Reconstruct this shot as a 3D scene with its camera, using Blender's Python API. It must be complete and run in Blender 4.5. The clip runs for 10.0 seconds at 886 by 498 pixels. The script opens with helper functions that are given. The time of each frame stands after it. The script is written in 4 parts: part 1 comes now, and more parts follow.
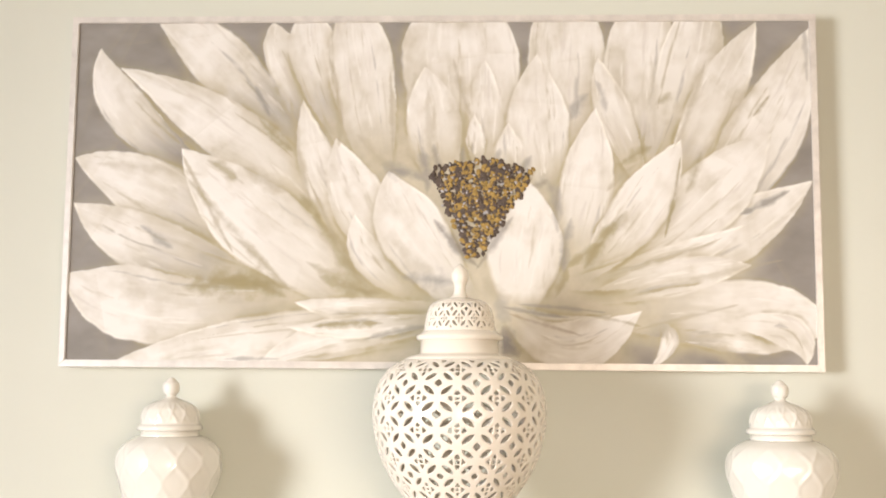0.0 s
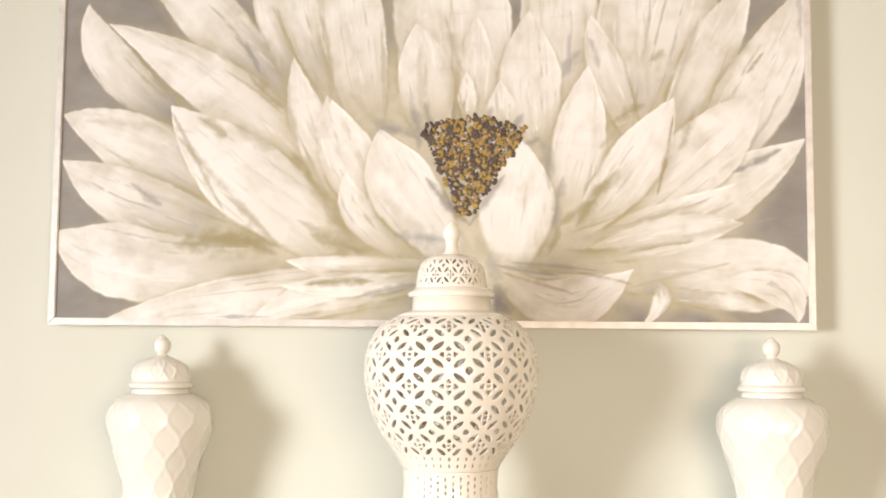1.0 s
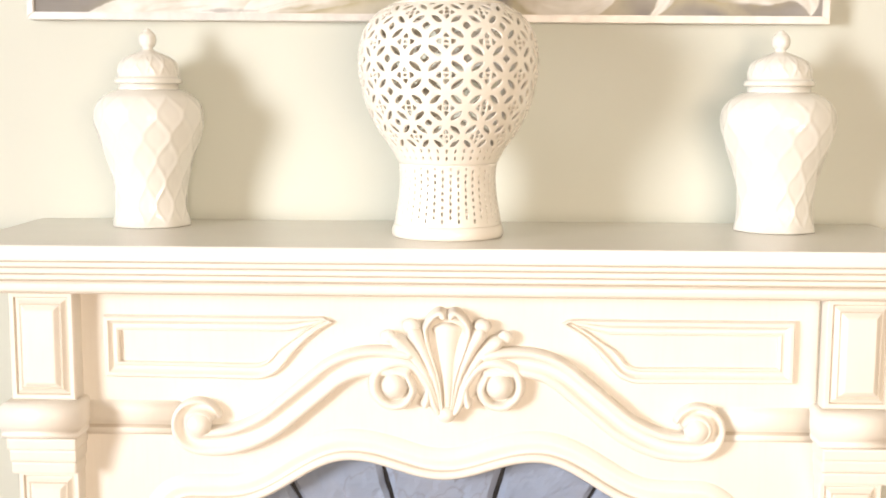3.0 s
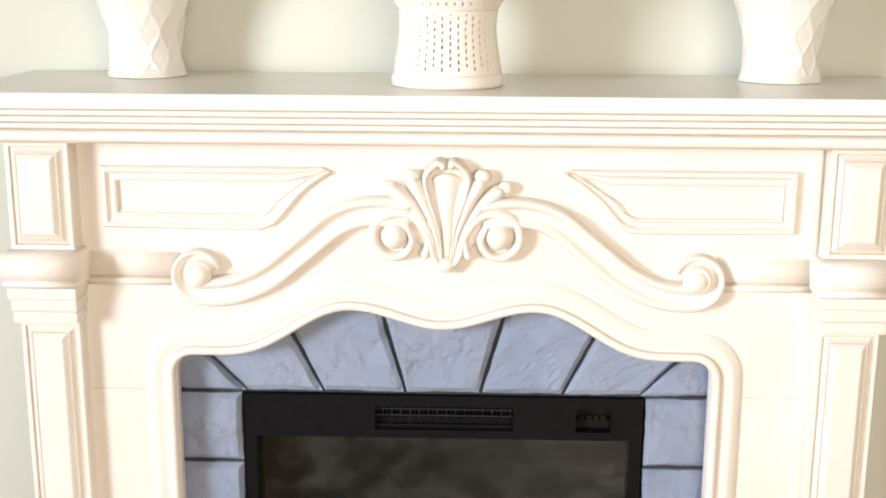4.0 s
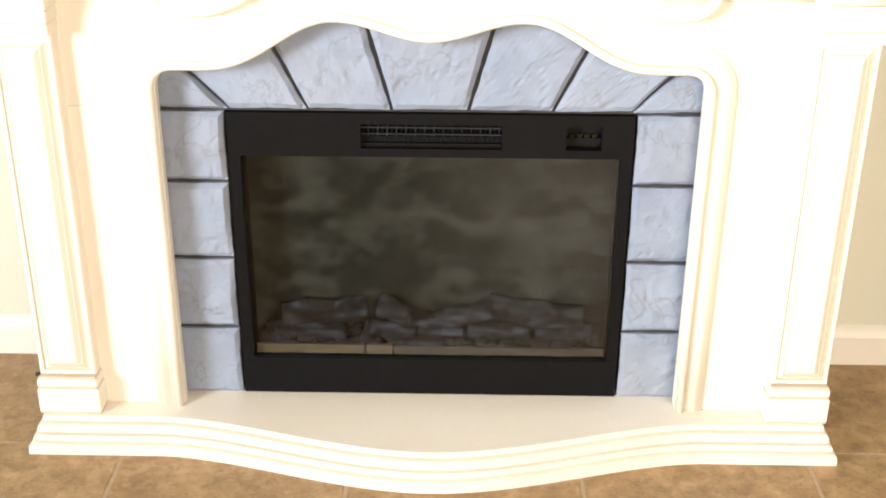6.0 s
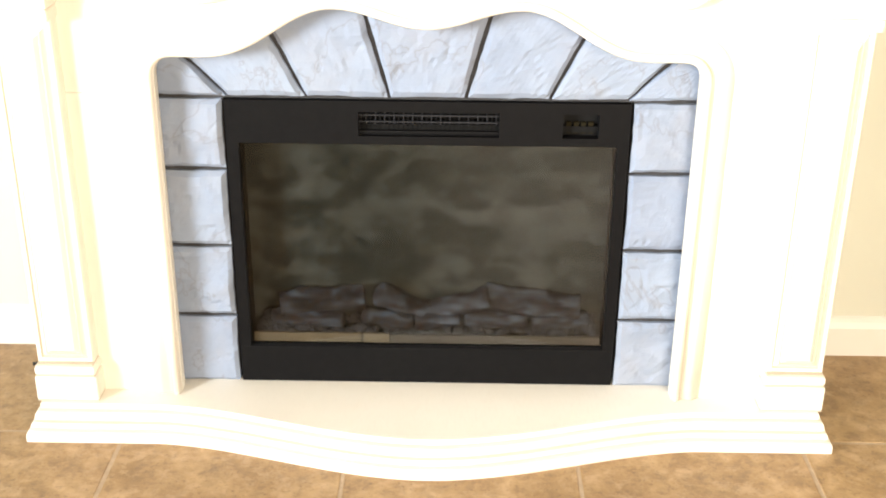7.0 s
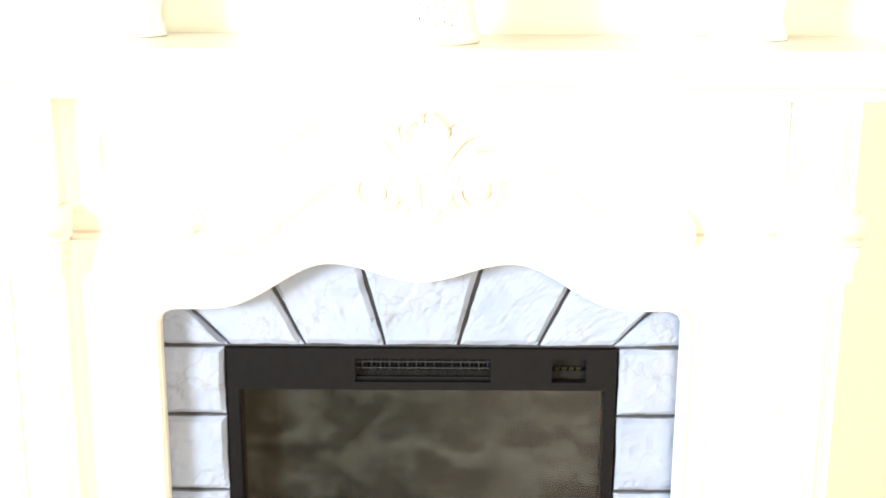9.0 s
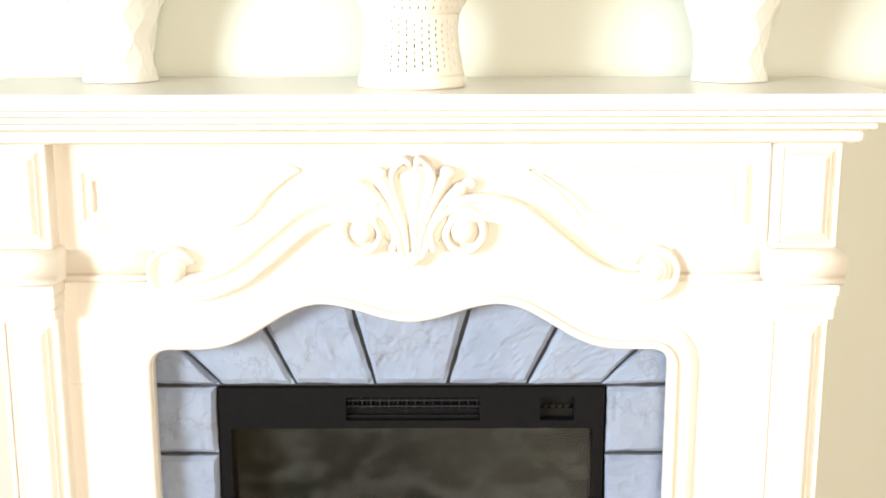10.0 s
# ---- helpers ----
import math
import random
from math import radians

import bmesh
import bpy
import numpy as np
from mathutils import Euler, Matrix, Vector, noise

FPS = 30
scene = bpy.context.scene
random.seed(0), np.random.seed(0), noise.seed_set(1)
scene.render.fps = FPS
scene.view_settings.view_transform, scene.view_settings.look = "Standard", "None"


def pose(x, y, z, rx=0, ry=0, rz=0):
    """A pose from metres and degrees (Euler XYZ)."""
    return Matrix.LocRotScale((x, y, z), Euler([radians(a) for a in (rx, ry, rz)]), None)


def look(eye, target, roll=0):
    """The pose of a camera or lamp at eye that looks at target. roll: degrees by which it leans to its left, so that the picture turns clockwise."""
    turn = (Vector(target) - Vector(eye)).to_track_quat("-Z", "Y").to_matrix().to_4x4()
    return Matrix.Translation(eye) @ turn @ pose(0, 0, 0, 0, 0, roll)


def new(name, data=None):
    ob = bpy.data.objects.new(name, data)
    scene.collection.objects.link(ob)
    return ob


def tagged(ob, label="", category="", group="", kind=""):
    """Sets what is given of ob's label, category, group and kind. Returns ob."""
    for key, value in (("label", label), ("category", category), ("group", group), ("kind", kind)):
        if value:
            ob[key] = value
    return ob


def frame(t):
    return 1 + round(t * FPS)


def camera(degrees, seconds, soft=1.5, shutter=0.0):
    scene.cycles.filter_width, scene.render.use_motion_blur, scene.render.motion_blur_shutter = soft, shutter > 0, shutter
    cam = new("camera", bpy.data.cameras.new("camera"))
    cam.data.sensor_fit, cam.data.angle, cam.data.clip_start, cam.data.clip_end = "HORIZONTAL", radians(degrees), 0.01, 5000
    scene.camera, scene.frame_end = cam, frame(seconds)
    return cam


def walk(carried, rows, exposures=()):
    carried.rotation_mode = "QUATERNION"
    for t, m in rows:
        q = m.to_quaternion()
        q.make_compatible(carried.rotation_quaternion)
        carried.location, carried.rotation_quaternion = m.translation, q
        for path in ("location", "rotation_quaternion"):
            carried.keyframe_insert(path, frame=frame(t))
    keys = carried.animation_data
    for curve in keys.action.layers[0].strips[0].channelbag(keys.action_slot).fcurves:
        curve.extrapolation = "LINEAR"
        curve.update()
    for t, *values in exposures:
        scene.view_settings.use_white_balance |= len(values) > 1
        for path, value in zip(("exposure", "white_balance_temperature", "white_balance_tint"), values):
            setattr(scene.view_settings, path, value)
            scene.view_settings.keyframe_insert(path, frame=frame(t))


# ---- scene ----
cam = camera(41.0, 10.0, soft=1.9)
PATH = [
    (0, (0.053, -1.915, 1.412), (-0.026, 0.071, 1.639), 0.3),
    (0.5, (0.052, -1.911, 1.41), (-0.016, 0.076, 1.62), 0.4),
    (1, (0.052, -1.905, 1.393), (-0.012, 0.086, 1.568), 0.3),
    (1.5, (0.053, -1.893, 1.378), (-0.01, 0.104, 1.462), 0.1),
    (2, (0.049, -1.874, 1.353), (-0.009, 0.125, 1.312), 0.4),
    (2.5, (0.051, -1.854, 1.335), (-0.007, 0.139, 1.179), 0.3),
    (2.7, (0.043, -1.852, 1.32), (-0.006, 0.139, 1.131), 0.3),
    (3.8, (0.075, -1.831, 1.302), (-0.007, 0.119, 0.864), 0.2),
    (4, (0.053, -1.837, 1.27), (-0.004, 0.108, 0.809), 0.3),
    (4.5, (0.053, -1.824, 1.253), (0.003, 0.089, 0.67), 0.5),
    (5, (0.052, -1.814, 1.239), (0.01, 0.059, 0.538), 0.7),
    (5.5, (0.05, -1.809, 1.207), (0.019, 0.034, 0.43), 0.8),
    (6, (0.046, -1.81, 1.181), (0.022, 0.007, 0.346), 0.4),
    (6.2, (0.056, -1.807, 1.18), (0.023, -0.008, 0.307), 0.4),
    (7.3, (0.041, -1.835, 1.15), (0.028, -0.001, 0.352), 0.6),
    (7.5, (0.049, -1.833, 1.166), (0.025, 0.008, 0.386), 0.3),
    (8, (0.046, -1.851, 1.168), (0.024, 0.027, 0.48), 0.2),
    (8.5, (0.045, -1.866, 1.2), (0.022, 0.047, 0.616), 0.2),
    (9, (0.036, -1.891, 1.223), (0.035, 0.051, 0.746), 0.3),
    (9.5, (0.043, -1.912, 1.233), (0.045, 0.046, 0.824), 0.1),
    (10, (0.053, -1.917, 1.241), (0.054, 0.038, 0.818), -0.1),
]
EXPOSURES = [(0.0, 0.1, 6700, 18), (1.0, 0.14, 6750, 18), (1.5, 0.25, 6800, 18), (2.5, 0.27, 6800, 18), (4.0, 0.18, 6250, 16), (4.5, 0.10, 6120, 14), (5.0, 0.15, 6000, 12), (5.5, 0.45, 6550, 12),
             (6.0, 0.72, 6800, 13), (7.5, 1.25, 6700, 10), (8.5, 1.5, 6580, 10), (9.0, 1.38, 6530, 10), (9.5, 0.97, 6430, 11), (10.0, 0.7, 6350, 11)]
walk(cam, [(t, look(eye, target, roll)) for t, eye, target, roll in PATH], EXPOSURES)

# ---------------------------------------------------------------- light
world = bpy.data.worlds.new("sky")
scene.world = world
world.use_nodes = True
wn = world.node_tree.nodes
sky = wn.new("ShaderNodeTexSky")
sky.sky_type, sky.sun_disc = "NISHITA", False
sky.sun_elevation, sky.sun_rotation = radians(40), radians(250)
world.node_tree.links.new(sky.outputs[0], wn["Background"].inputs[0])
wn["Background"].inputs[1].default_value = 0.1


def area_light(name, loc, target, w, h, power, color, spread=180):
    data = bpy.data.lights.new(name, "AREA")
    data.shape, data.size, data.size_y, data.energy, data.color = "RECTANGLE", w, h, power, color
    data.spread = radians(spread)
    ob = new(name, data)
    ob.matrix_world = look(loc, target)
    return ob


area_light("window_daylight", (-3.36, -3.0, 1.48), (0.5, 0.0, 1.05), 1.4, 1.3, 48, (0.895, 0.95, 0.985), 74)
# added warm fill from behind the camera, no known source
area_light("rear_warm_fill", (1.0, -3.86, 1.3), (0.1, 0.0, 0.5), 2.0, 0.9, 38, (1.0, 0.855, 0.69), 120)

# ---------------------------------------------------------------- materials


class Mat:
    """Small wrapper that builds a node material."""

    def __init__(self, name, rough=0.5, metal=0.0, spec=0.5):
        self.m = bpy.data.materials.new(name)
        self.m.use_nodes = True
        self.t = self.m.node_tree
        self.b = self.t.nodes["Principled BSDF"]
        self.b.inputs["Roughness"].default_value = rough
        self.b.inputs["Metallic"].default_value = metal
        self.b.inputs["Specular IOR Level"].default_value = spec
        self.co = self.t.nodes.new("ShaderNodeTexCoord")

    def link(self, a, b):
        self.t.links.new(a, b)

    def mapped(self, scale=(1, 1, 1), source="Object", at=(0, 0, 0)):
        n = self.t.nodes.new("ShaderNodeMapping")
        n.inputs["Location"].default_value = at
        n.inputs["Scale"].default_value = scale
        self.link(self.co.outputs[source], n.inputs[0])
        return n.outputs[0]

    def noise(self, scale, detail=4.0, rough=0.6, vec=None, dist=0.0):
        n = self.t.nodes.new("ShaderNodeTexNoise")
        n.inputs["Scale"].default_value, n.inputs["Detail"].default_value = scale, detail
        n.inputs["Roughness"].default_value, n.inputs["Distortion"].default_value = rough, dist
        self.link(vec or self.co.outputs["Object"], n.inputs["Vector"])
        return n.outputs["Fac"]

    def ramp(self, fac, *stops):
        n = self.t.nodes.new("ShaderNodeValToRGB")
        while len(n.color_ramp.elements) < len(stops):
            n.color_ramp.elements.new(0.5)
        for e, (p, c) in zip(n.color_ramp.elements, stops):
            e.position, e.color = p, (*c, 1)
        self.link(fac, n.inputs[0])
        return n.outputs[0]

    def mix(self, fac, a, b, kind="MIX"):
        n = self.t.nodes.new("ShaderNodeMix")
        n.data_type, n.blend_type = "RGBA", kind
        for sock, v in ((n.inputs[0], fac), (n.inputs[6], a), (n.inputs[7], b)):
            if isinstance(v, (int, float)):
                sock.default_value = v
            elif isinstance(v, tuple):
                sock.default_value = (*v, 1)
            else:
                self.link(v, sock)
        return n.outputs[2]

    def color(self, v):
        if isinstance(v, tuple):
            self.b.inputs["Base Color"].default_value = (*v, 1)
        else:
            self.link(v, self.b.inputs["Base Color"])
        return self

    def math(self, op, a, b=0.0):
        n = self.t.nodes.new("ShaderNodeMath")
        n.operation = op
        for sock, v in ((n.inputs[0], a), (n.inputs[1], b)):
            if isinstance(v, (int, float)):
                sock.default_value = v
            else:
                self.link(v, sock)
        return n.outputs[0]

    def bump(self, height, strength=0.2, dist=0.002):
        n = self.t.nodes.new("ShaderNodeBump")
        n.inputs["Strength"].default_value, n.inputs["Distance"].default_value = strength, dist
        self.link(height, n.inputs["Height"])
        self.link(n.outputs[0], self.b.inputs["Normal"])
        return self

    def rough(self, fac, lo, hi):
        n = self.t.nodes.new("ShaderNodeMapRange")
        n.inputs["To Min"].default_value, n.inputs["To Max"].default_value = lo, hi
        self.link(fac, n.inputs["Value"])
        self.link(n.outputs[0], self.b.inputs["Roughness"])
        return self


def plain(name, c, rough=0.5, metal=0.0, var=0.12, scale=30.0, bump=0.0, spec=0.5):
    m = Mat(name, rough, metal, spec)
    f = m.noise(scale)
    m.color(m.ramp(f, (0.25, tuple(v * (1 - var) for v in c)), (0.75, tuple(min(1, v * (1 + var)) for v in c))))
    if bump:
        m.bump(m.noise(scale * 8), bump)
    return m.m


def wall_paint():
    m = Mat("sage_wall_paint", 0.6, spec=0.3)
    m.color(m.ramp(m.noise(1.6, 3), (0.3, (0.62, 0.632, 0.545)), (0.7, (0.645, 0.657, 0.57))))
    return m.bump(m.noise(260, 3), 0.12, 0.001).m


def cream_paint():
    """Cream furniture paint with a thin brushed glaze."""
    m = Mat("antiqued_cream_paint", 0.38, spec=0.45)
    broad = m.noise(5, 4, vec=m.mapped((1, 1, 1)))
    brush = m.noise(40, 5, vec=m.mapped((5, 1, 0.35)))
    c = m.ramp(broad, (0.3, (0.765, 0.716, 0.625)), (0.7, (0.808, 0.765, 0.678)))
    c = m.mix(m.ramp(brush, (0.5, (0, 0, 0)), (0.78, (0.3, 0.3, 0.3))), c, (0.72, 0.66, 0.57))
    m.color(c).rough(broad, 0.32, 0.46)
    return m.bump(brush, 0.05, 0.001).m


def glaze_paint():
    """Tan antiquing glaze wiped thin, left in the grooves."""
    m = Mat("tan_antique_glaze", 0.5, spec=0.3)
    f = m.noise(22, 5, 0.65)
    m.color(m.ramp(f, (0.3, (0.53, 0.465, 0.365)), (0.7, (0.60, 0.535, 0.43))))
    return m.m


def shelf_paint():
    m = Mat("cream_shelf_top_paint", 0.3, spec=0.5)
    f = m.noise(7, 3, vec=m.mapped((0.7, 1.5, 1)))
    m.color(m.ramp(f, (0.3, (0.75, 0.725, 0.65)), (0.7, (0.78, 0.76, 0.685)))).rough(f, 0.27, 0.31)
    return m.m


def ceramic(name, c):
    m = Mat(name, 0.16, spec=0.5)
    f = m.noise(14, 3)
    m.color(m.ramp(f, (0.3, tuple(v * 0.97 for v in c)), (0.7, c))).rough(m.noise(60), 0.1, 0.26)
    m.b.inputs["Coat Weight"].default_value = 0.3
    m.b.inputs["Coat Roughness"].default_value = 0.08
    return m.m


def stone_mat():
    m = Mat("split_face_grey_stone", 0.85, spec=0.25)
    a, b = m.noise(7, 6, 0.65), m.noise(45, 6, 0.7, vec=m.mapped((1, 1, 2.2)))
    c = m.ramp(a, (0.28, (0.225, 0.272, 0.358)), (0.72, (0.282, 0.333, 0.422)))
    c = m.mix(m.ramp(b, (0.55, (0, 0, 0)), (0.8, (0.35, 0.35, 0.35))), c, (0.25, 0.275, 0.34))
    c = m.mix(m.ramp(m.noise(5, 4), (0.5, (0, 0, 0)), (0.68, (0.45, 0.45, 0.45))), c, (0.30, 0.305, 0.33))
    vein = m.math("ABSOLUTE", m.math("SUBTRACT", m.noise(4.5, 5, 0.6, vec=m.mapped((1.3, 1, 0.8)), dist=0.4), 0.5))
    c = m.mix(m.ramp(vein, (0.0, (0.45, 0.45, 0.45)), (0.010, (0, 0, 0))), c, (0.19, 0.185, 0.19))
    info = m.t.nodes.new("ShaderNodeObjectInfo")
    tone = m.ramp(info.outputs["Random"], (0.0, (0.9, 0.9, 0.92)), (1.0, (1.05, 1.05, 1.04)))
    m.color(m.mix(1.0, c, tone, "MULTIPLY"))
    return m.bump(b, 0.32, 0.003).m


def tile_mat():
    m = Mat("brown_beige_stone_tile", 0.35, spec=0.4)
    at = m.co.outputs["Object"]
    info = m.t.nodes.new("ShaderNodeObjectInfo")
    shift = m.t.nodes.new("ShaderNodeVectorMath")
    shift.operation = "MULTIPLY_ADD"
    shift.inputs[1].default_value = (7.0, 5.0, 3.0)
    m.link(info.outputs["Random"], shift.inputs[0])
    m.link(at, shift.inputs[2])
    at = shift.outputs[0]
    a, b = m.noise(9, 7, 0.72, vec=at, dist=0.15), m.noise(45, 5, vec=at)
    c = m.ramp(a, (0.32, (0.225, 0.133, 0.056)), (0.5, (0.33, 0.207, 0.098)), (0.70, (0.45, 0.30, 0.15)))
    blotch = m.noise(26, 5, 0.7, vec=at, dist=0.3)
    c = m.mix(m.ramp(blotch, (0.5, (0, 0, 0)), (0.66, (0.6, 0.6, 0.6))), c, (0.50, 0.345, 0.205))
    c = m.mix(m.ramp(blotch, (0.34, (0.55, 0.55, 0.55)), (0.46, (0, 0, 0))), c, (0.165, 0.098, 0.055))
    c = m.mix(m.ramp(m.noise(120, 4, 0.7, vec=at), (0.56, (0, 0, 0)), (0.7, (0.5, 0.5, 0.5))), c, (0.12, 0.075, 0.045))
    c = m.mix(m.ramp(b, (0.5, (0, 0, 0)), (0.8, (0.4, 0.4, 0.4))), c, (0.12, 0.085, 0.055))
    m.color(c).rough(a, 0.3, 0.5)
    return m.bump(b, 0.1, 0.002).m


def petal_mat():
    """Oil paint on canvas: the colours laid on the sheet, with a faint weave."""
    m = Mat("oil_painted_flower", 0.55, spec=0.3)
    paint = m.t.nodes.new("ShaderNodeVertexColor")
    paint.layer_name = "paint"
    m.color(paint.outputs["Color"])
    m.rough(m.noise(40, 4), 0.45, 0.65)
    return m.bump(m.noise(420, 3), 0.15, 0.001).m


def firebox_back_mat():
    m = Mat("mottled_firebox_back", 0.8, spec=0.2)
    a = m.noise(8, 14, 0.78, vec=m.mapped((1, 1, 1.5), at=(0.23, 0, 0.1)))
    b = m.noise(38, 8, 0.8, vec=m.mapped((0.6, 1, 2.2)))
    c = m.ramp(a, (0.41, (0.030, 0.039, 0.034)), (0.45, (0.055, 0.064, 0.055)), (0.50, (0.122, 0.122, 0.108)), (0.62, (0.175, 0.174, 0.156)))
    c = m.mix(m.ramp(b, (0.47, (0, 0, 0)), (0.60, (0.5, 0.5, 0.5))), c, (0.085, 0.08, 0.06))
    blot = m.noise(12, 9, 0.7, vec=m.mapped((0.8, 1, 1.5), at=(0.295, 0, 0.3)))
    m.color(m.mix(m.ramp(blot, (0.50, (0, 0, 0)), (0.525, (0.85, 0.85, 0.85))), c, (0.026, 0.033, 0.027)))
    return m.m


def glass_mat():
    m = Mat("smoked_fire_glass")
    out = m.t.nodes["Material Output"]
    tr = m.t.nodes.new("ShaderNodeBsdfTransparent")
    tr.inputs[0].default_value = (0.455, 0.476, 0.475, 1)
    gl = m.t.nodes.new("ShaderNodeBsdfGlossy")
    gl.inputs["Roughness"].default_value = 0.04
    fr = m.t.nodes.new("ShaderNodeFresnel")
    fr.inputs[0].default_value = 1.45
    mx = m.t.nodes.new("ShaderNodeMixShader")
    m.link(fr.outputs[0], mx.inputs[0])
    m.link(tr.outputs[0], mx.inputs[1])
    m.link(gl.outputs[0], mx.inputs[2])
    m.link(mx.outputs[0], out.inputs[0])
    return m.m


def log_mat():
    m = Mat("charred_log_bark", 0.85, spec=0.2)
    a = m.noise(30, 6, 0.7, vec=m.mapped((0.5, 1, 2)))
    b = m.noise(75, 5, 0.75)
    c = m.ramp(a, (0.38, (0.016, 0.013, 0.013)), (0.50, (0.055, 0.046, 0.048)), (0.62, (0.185, 0.21, 0.265)))
    c = m.mix(m.ramp(b, (0.56, (0, 0, 0)), (0.64, (0.8, 0.8, 0.8))), c, (0.25, 0.285, 0.36))
    c = m.mix(m.ramp(b, (0.36, (0.7, 0.7, 0.7)), (0.44, (0, 0, 0))), c, (0.10, 0.030, 0.022))
    m.color(c)
    return m.bump(a, 0.8, 0.006).m


GLAZE = glaze_paint()
WALL, CREAM, SHELF = wall_paint(), cream_paint(), shelf_paint()
WHITE_TRIM = plain("white_trim_paint", (0.78, 0.76, 0.71), 0.35, var=0.03, scale=6)
CEIL = plain("ceiling_paint", (0.76, 0.75, 0.71), 0.8, var=0.03, scale=3)
JAR_BIG, JAR_SMALL = ceramic("pierced_cream_porcelain", (0.84, 0.79, 0.69)), ceramic("white_glazed_porcelain", (0.80, 0.775, 0.70))
STONE, TILE = stone_mat(), tile_mat()
GROUT = plain("pale_tile_grout", (0.40, 0.30, 0.205), 0.8, var=0.15, scale=60)
JOINT = plain("dark_joint_backing", (0.03, 0.03, 0.032), 0.8, var=0.3)
BLACK = plain("black_satin_enamel", (0.005, 0.005, 0.0055), 0.55, var=0.2, scale=80, spec=0.09)
VOID = plain("dark_recess_enamel", (0.008, 0.008, 0.008), 0.7, spec=0.1)
STEEL = plain("dark_vent_steel", (0.022, 0.024, 0.029), 0.45, 0.5)
BRASS = plain("dull_gold_button", (0.017, 0.014, 0.007), 0.8, 0.0, spec=0.05)
TAN = plain("tan_ember_ledge", (0.40, 0.29, 0.18), 0.6, var=0.2)
ASH = plain("grey_ember_ledge", (0.22, 0.165, 0.12), 0.7, var=0.3)
EMBER = plain("ash_ember_lumps", (0.085, 0.075, 0.078), 0.8, var=0.8, scale=60, bump=0.4)
FRAME = plain("champagne_silver_leaf_wood", (0.66, 0.625, 0.575), 0.42, 0.25, var=0.13, scale=38, bump=0.15)
CANVAS, PETAL = plain("grey_canvas_ground", (0.30, 0.28, 0.25), 0.7), petal_mat()
GOLD = plain("ochre_impasto_paint", (0.34, 0.22, 0.055), 0.55, var=0.35, scale=90)
UMBER = plain("umber_impasto_paint", (0.085, 0.06, 0.045), 0.55, var=0.4, scale=90)
SILVER = plain("pale_grey_impasto_paint", (0.42, 0.41, 0.42), 0.5, var=0.3, scale=90)
BACKF, GLASS, LOG = firebox_back_mat(), glass_mat(), log_mat()
# colours the open joints, and the shade lines painted into the shelf mouldings
SEAM_SHADE = plain("dark_seam_and_shade_glaze", (0.49, 0.425, 0.33), 0.8)
RUBBER = plain("black_cord_rubber", (0.02, 0.02, 0.02), 0.5)

# ---------------------------------------------------------------- mesh tools


def link_mesh(name, bm, mat, smooth=False):
    bmesh.ops.recalc_face_normals(bm, faces=bm.faces)
    me = bpy.data.meshes.new(name)
    for f in bm.faces:
        f.smooth = smooth
    bm.to_mesh(me)
    bm.free()
    me.materials.append(mat)
    return new(name, me)


def part(name, bm, mat, parent, label="", smooth=False):
    ob = link_mesh(name, bm, mat, smooth)
    if mat == CREAM:
        ob.data.materials.append(GLAZE)
    ob.parent = parent
    if label:
        ob["label"] = label
    return ob


def box(x0, x1, y0, y1, z0, z1, bev=0.0, bm=None, seg=2):
    bm = bm or bmesh.new()
    made = bmesh.ops.create_cube(bm, size=1)["verts"]
    for v in made:
        v.co = Vector(((x0 + x1) / 2 + v.co.x * (x1 - x0), (y0 + y1) / 2 + v.co.y * (y1 - y0), (z0 + z1) / 2 + v.co.z * (z1 - z0)))
    if bev:
        edges = {e for v in made for e in v.link_edges}
        bmesh.ops.bevel(bm, geom=list(edges), offset=bev, segments=seg, affect="EDGES", profile=0.6)
    return bm


def plate(pts, y0, y1, bev=0.0, bm=None):
    """A flat plate with the outline pts (x, z), from y0 (front) to y1 (back)."""
    bm = bm or bmesh.new()
    front = [bm.verts.new((x, y0, z)) for x, z in pts]
    back = [bm.verts.new((x, y1, z)) for x, z in pts]
    f = bm.faces.new(front)
    bm.faces.new(back[::-1])
    for i in range(len(pts)):
        j = (i + 1) % len(pts)
        bm.faces.new((front[i], back[i], back[j], front[j]))
    if bev:
        bmesh.ops.bevel(bm, geom=list(f.edges), offset=bev, segments=2, affect="EDGES")
    return bm


def spline(ctrl, n):
    """Catmull-Rom points through the controls."""
    c = [Vector(p) for p in ctrl]
    c = [2 * c[0] - c[1], *c, 2 * c[-1] - c[-2]]
    out = []
    for i in range(1, len(c) - 2):
        for k in range(n):
            t = k / n
            a, b, d, e = c[i - 1], c[i], c[i + 1], c[i + 2]
            out.append(0.5 * (2 * b + (d - a) * t + (2 * a - 5 * b + 4 * d - e) * t * t + (3 * b - a - 3 * d + e) * t**3))
    return out + [c[-2]]


